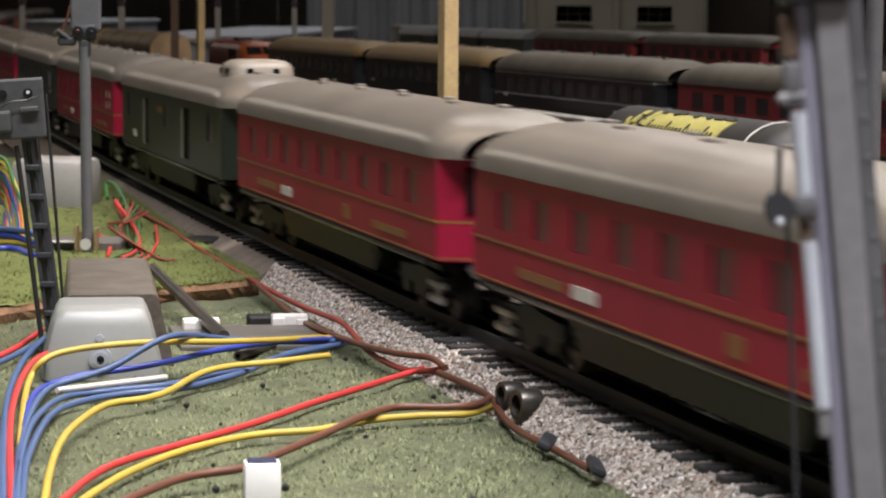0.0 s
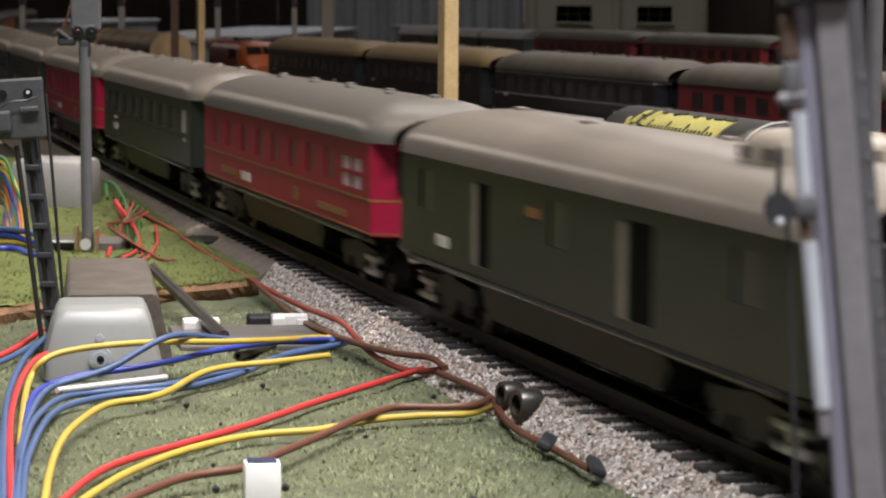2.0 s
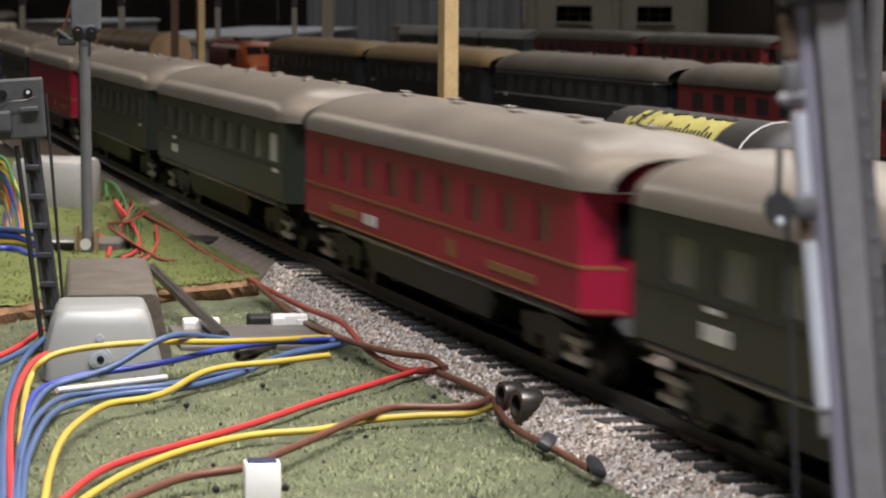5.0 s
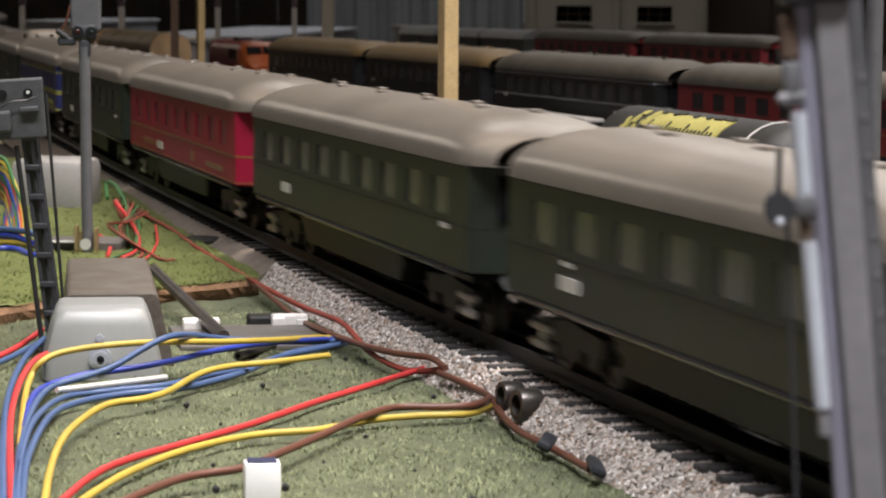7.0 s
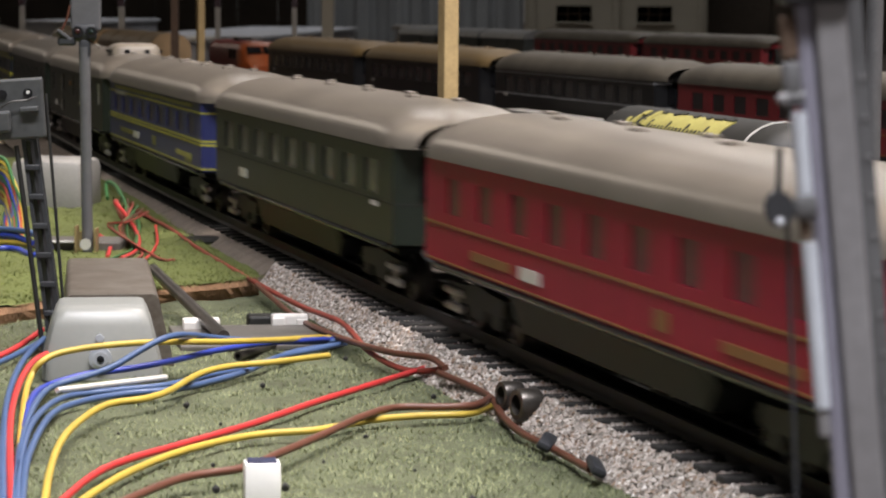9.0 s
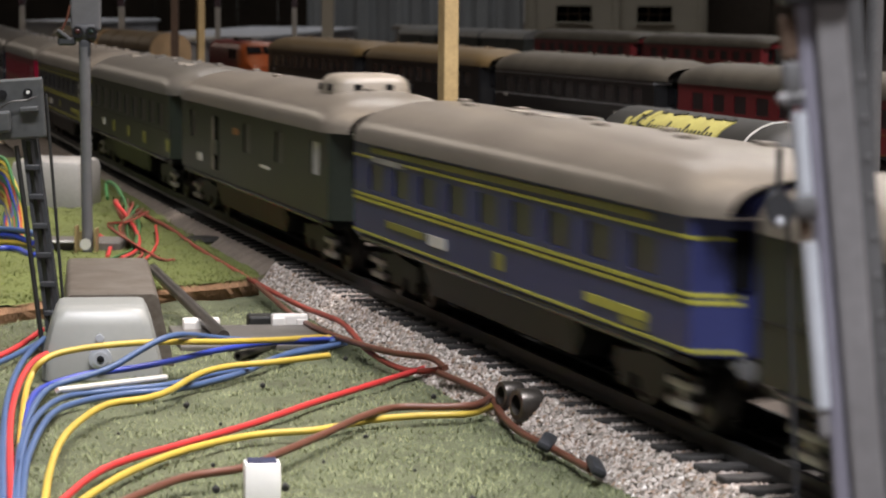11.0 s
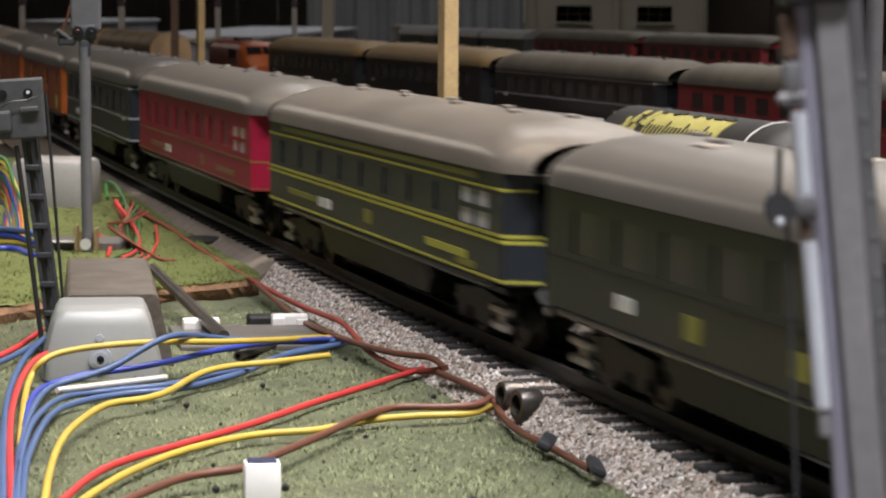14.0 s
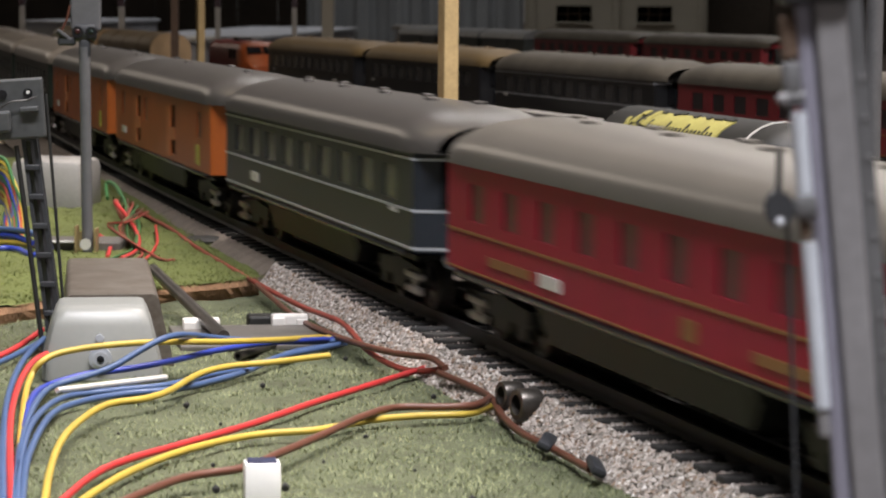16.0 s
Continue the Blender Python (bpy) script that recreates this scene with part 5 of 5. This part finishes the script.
def build_diesel():
    lo = thing("diesel_locomotive", "orange-red diesel locomotive with dark frame in the yard", "locomotive")
    def shell(stations):
        rr = []
        for x, hw, z1 in stations:
            rr.append([(x, -hw, 0.011), (x, -hw, 0.011 + (z1 - 0.011) * 0.72), (x, -hw * 0.90, z1 - 0.0035), (x, -hw * 0.66, z1 - 0.0008), (x, 0, z1),
                       (x, hw * 0.66, z1 - 0.0008), (x, hw * 0.90, z1 - 0.0035), (x, hw, 0.011 + (z1 - 0.011) * 0.72), (x, hw, 0.011)])
        return loft(rr)
    # darker side, brighter nose: shade and light put into the two colours
    bd = part("body", shell(((-0.060, 0.0152, 0.0385), (0.034, 0.0152, 0.0385))), "loco_red", lo, "body side in a shaded deep red", smooth=True)
    ns = part("nose", shell(((0.0342, 0.0152, 0.0385), (0.040, 0.0148, 0.0378), (0.046, 0.0140, 0.0350), (0.051, 0.0128, 0.0290), (0.056, 0.0112, 0.0245), (0.060, 0.0082, 0.0205))), "loco_orange", lo, "rounded nose in a lit orange", smooth=True)
    part("roof_fan", bbox(-0.02, -0.005, -0.006, 0.006, 0.0383, 0.0405, 0.001), "black", bd)
    for y in (-0.0060, 0.0060):
        b = part("windscreen", bbox(-0.0008, 0.0008, -0.0054, 0.0054, -0.0034, 0.0034, 0.0004), "far_pane", ns)
        b.matrix_basis = pose(0.0492, y, 0.0318, 0, -50, 0)
    part("nose_band", bbox(0.0345, 0.0590, -0.0118, 0.0118, 0.0158, 0.0172, 0.0005), "red_dull", ns, "dark red band")
    for y in (-0.0065, 0.0065):
        part("headlamp", cyl(bmesh.new(), (0.055, y, 0.0195), (0.0585, y, 0.0195), 0.0014, 10), "white", ns, smooth=True)
    for x in (0.012, 0.024):
        part("side_window", bbox(x - 0.004, x + 0.004, -0.0155, 0.0155, 0.025, 0.032), "far_pane", bd)
    part("frame", bbox(-0.062, 0.063, -0.0135, 0.0135, 0.006, 0.0112, 0.0004), "black", lo)
    for x in (-0.038, 0.038):
        add_bogie(lo, x)
    lo.matrix_basis = pose(-0.1500, 2.005, -0.0035, 0, 0, -72)


def barrel_wagon(x, y, h):
    w = thing("covered_wagon", "covered wagon with a brown barrel roof and lit tan ends", "wagon", "wagons standing in the yard", m=pose(x, y, -0.0035, 0, 0, h))
    arch = [(-0.0165 * math.cos(math.pi * k / 12), 0.0300 + 0.0135 * math.sin(math.pi * k / 12) ** 0.9) for k in range(13)]
    part("body", bbox(-0.110, 0.110, -0.0160, 0.0160, 0.0095, 0.0300, 0.0005), "night", w)
    part("roof", loft([[(q, a, z) for a, z in arch] for q in (-0.112, -0.06, 0.0, 0.06, 0.112)]), "roof_brown", w, smooth=True)
    for q in (-0.06, 0.0, 0.06):
        part("roof_band", loft([[(q + d, a * 1.02, 0.0300 + (z - 0.0300) * 1.03) for a, z in arch] for d in (-0.0012, 0.0012)]), "roof_brown", w)
    # bright tan of the ends carries the light falling on them
    for e in (-1, 1):
        rings = [[(e * q, a * 0.96, z) for a, z in [(-0.0165, 0.010)] + arch + [(0.0165, 0.010)]] for q in (0.1121, 0.1132)]
        part("end_wall", loft(rings), "lit_tan", w, "boarded end wall in a lit tan")
    part("frame", bbox(-0.112, 0.112, -0.012, 0.012, 0.0065, 0.0094), "black", w)
    for q in (-0.075, 0.075):
        add_bogie(w, q)


def build_backdrop_things():
    """Low models, fences and added pale boxes at the far side of the yard."""
    for x, y in ((-0.2415, 2.1165), (-0.315, 2.3495)):
        barrel_wagon(x, y, -72.5)
    yard_track((-0.11, 1.70), (-0.40, 2.615), -0.0035)
    # railing between the tracks
    fe = thing("railing", "low dark railing along the yard", "railing")
    a, b = Vector((-0.245, 2.06)), Vector((0.115, 0.96))
    d = b - a
    h = math.degrees(math.atan2(d.y, d.x))
    fe.matrix_basis = pose(a.x, a.y, YARD - 0.003, 0, 0, h)
    for z in (0.010, 0.018):
        part("bar", bbox(0, d.length, -0.0006, 0.0006, z, z + 0.0012), "black", fe)
    me = mesh_of("upright", bbox(-0.0007, 0.0007, -0.0007, 0.0007, 0, 0.0195), "black")
    for i in range(34):
        shared("upright", me, fe, (d.length * i / 33, 0, 0))
    # added pale plank stands in for a pale bar low along a coach
    pf = thing("pale_bar_stand", "pale plank on legs, added for a bar along a coach", "ramp", m=pose(0.052, 1.262, YARD - 0.003, 0, 0, -72.2))
    part("deck", bbox(-0.055, 0.055, -0.005, 0.005, 0.0240, 0.0258, 0.0004), "pale_bar", pf)
    for x in (-0.05, 0.0, 0.05):
        part("leg", bbox(x - 0.0015, x + 0.0015, -0.004, 0.004, 0, 0.0240), "black", pf)
    # added red blocks stand in for red parts of a wagon
    for x, y in ((0.0455, 1.075), (0.0548, 1.050)):
        bs = thing("red_block", "small red block on a post, added in the yard", "buffer stop", "buffer stops in the yard", m=pose(x, y, YARD - 0.003, 0, 0, -72))
        part("beam", bbox(-0.002, 0.002, -0.0022, 0.0022, 0.014, 0.0225, 0.0005), "red_dull", bs, "red painted beam")
        part("post", bbox(-0.0015, 0.0015, -0.0015, 0.0015, 0, 0.014), "black", bs)
    # made-up boxes: bright strips far off put in as pale blue-white colour
    for x, y, w, dp, hgt, m, nm, lab in ((-0.2375, 3.35, 0.145, 1.0, 0.034, "pale_wall", "pale_box", "low made-up box with a pale top, far off"),
                                         (-0.270, 2.75, 0.05, 0.10, 0.034, "white", "pale_box", "low made-up box with a white top, far off"),
                                         (-0.480, 3.65, 0.08, 0.5, 0.044, "pale_wall", "pale_box", "low made-up box with a bluish top, far off"),
                                         (-0.03, 3.3, 0.06, 0.05, 0.042, "white_box", "pale_box", "small made-up box with a white top, far off")):
        sh = thing(nm, lab, "building", m=pose(x, y, YARD - 0.003, 0, 0, -4))
        part("wall", bbox(-w / 2, w / 2, -dp / 2, dp / 2, 0, hgt), "pale_wall", sh)
        part("roof", bbox(-w / 2 - 0.004, w / 2 + 0.004, -dp / 2 - 0.004, dp / 2 + 0.004, hgt, hgt + 0.005, 0.001), m, sh)
    # long beige works building with small-paned windows
    bd = thing("works_building", "beige model works building with dark paned windows", "building", m=pose(0.1213, 4.0, YARD - 0.003))
    bm = bmesh.new()
    holes = [(0.0469, 0.1000), (0.1687, 0.2218)]
    zs, zt = 0.0475, 0.0720
    xs = [0.0, holes[0][0], holes[0][1], holes[1][0], holes[1][1], 0.275]
    for i in range(5):
        if i % 2:
            box(bm, xs[i], xs[i + 1], 0, 0.02, 0, zs)
            box(bm, xs[i], xs[i + 1], 0, 0.02, zt, 0.20)
        else:
            box(bm, xs[i], xs[i + 1], 0, 0.02, 0, 0.20)
    part("wall", bm, "facade", bd)
    for a, b in holes:
        wn = part("window", bbox(a, b, 0.010, 0.014, zs, zt), "far_pane", bd)
        for k in (1, 2):
            x = a + (b - a) * k / 3
            part("glazing_bar", bbox(x - 0.0008, x + 0.0008, 0.0085, 0.0095, zs, zt), "wood_dark", wn)
        z = (zs + zt) / 2
        part("glazing_bar", bbox(a, b, 0.0088, 0.0092, z - 0.0008, z + 0.0008), "wood_dark", wn)
        part("sill", bbox(a - 0.002, b + 0.002, -0.003, 0.002, zs - 0.003, zs, 0.0004), "facade", wn)
    part("roof", bbox(-0.01, 0.285, -0.01, 0.2, 0.20, 0.21), "roof_dark", bd)
    for i in range(3):
        part("pilaster", bbox(0.004 + i * 0.128, 0.014 + i * 0.128, -0.006, -0.0005, 0, 0.20, 0.001), "facade", bd)
    # grey-blue hangings and posts behind the yard
    cu = thing("curtain", "grey-blue hanging cloth in folds behind the yard", "curtain", m=pose(-0.26, 5.0, YARD - 0.003))
    rings = []
    for i in range(61):
        x = i * 0.0068
        y = 0.010 * math.sin(i * 0.75) + 0.004 * math.sin(i * 2.1)
        rings.append([(x, y, 0), (x, y + 0.002, 0), (x, y + 0.002, 0.30), (x, y, 0.30)])
    part("cloth", loft(rings), "curtain", cu, smooth=True)
    # dark boards, made up where the view behind the yard is only dim
    for x0, x1, y in ((0.405, 1.2, 4.1), (-1.7, -0.29, 6.1)):
        sc = thing("dark_backing", "dark boards added behind the yard for its dim background", "screen")
        n = int((x1 - x0) / 0.09)
        for i in range(n):
            a = x0 + (x1 - x0) * i / n
            part("board", bbox(a + 0.001, a + (x1 - x0) / n - 0.001, y + 0.003 * (i % 2), y + 0.02, YARD - 0.003, 0.4), "table", sc)


def build_poles():
    for x, y, w, m, lab in ((0.0013, 0.94, 0.0056, "wood", "bare pine square post"), (-0.1795, 1.95, 0.0050, "wood", "bare pine square post"),
                            (-0.2005, 1.97, 0.0055, "wood_dark", "brown wooden post"), (-0.2680, 2.20, 0.0050, "white_box", "dusty white post"),
                            (-0.1900, 2.22, 0.0042, "white_box", "dusty white post"), (-0.1275, 2.25, 0.0042, "white_box", "dusty white post"),
                            (-0.3520, 2.21, 0.0046, "white_box", "dusty white post"), (-0.108, 2.45, 0.011, "facade", "grey square post")):
        p = thing("post", lab + " standing in the yard", "post", m=pose(x, y, YARD - 0.003, 0, 0, 25 if m == "wood" else 0))
        part("shaft", bbox(-w / 2, w / 2, -w / 2, w / 2, 0, 0.35, 0.0003), m, p)
        if m == "white_box":
            part("band", bbox(-w / 2 - 0.0003, w / 2 + 0.0003, -w / 2 - 0.0003, w / 2 + 0.0003, 0.072, 0.080), "dim_red", p, "red band")


def ceiling_light(x, y, power, colour, sx=1.2, sy=0.25, spread=math.pi):
    c = thing("ceiling_light", "assumed long ceiling lamp with a pale diffuser, out of view", "lamp", m=pose(x, y, 1.62))
    part("frame", bbox(-sx / 2 - 0.02, sx / 2 + 0.02, -sy / 2 - 0.02, sy / 2 + 0.02, 0.02, 0.08, 0.004), "white", c)
    lamp("ceiling_lamp", (x, y, 1.615), (x, y, 0), sx, sy, power, colour, spread)


ceiling_light(0.10, -0.30, 40, (0.97, 0.955, 1.0), spread=2.05)
ceiling_light(0.85, 0.62, 37, (1.0, 0.89, 0.83), spread=2.1)
ceiling_light(-0.8, 1.7, 3.0, (1.0, 0.77, 0.48))
# unseen lamp added to brighten the facade and cloth behind the yard
ceiling_light(0.1, 3.5, 9.5, (1.0, 0.97, 0.95))
ceiling_light(0.9, 7.0, 22, (1.0, 0.93, 0.86))
ceiling_light(-3.2, 7.0, 24, (1.0, 0.86, 0.72))
build_ground()
build_hall()
build_track()
build_turf()
TRAIN = [coach(s) for s in STYLES]
build_yard()
build_poles()
build_tank_wagon()
build_diesel()
build_backdrop_things()
build_signal_drive()
build_lattice_signal()
build_tube_signal()
build_near_mast()
build_small_things()
build_cables()
motions()
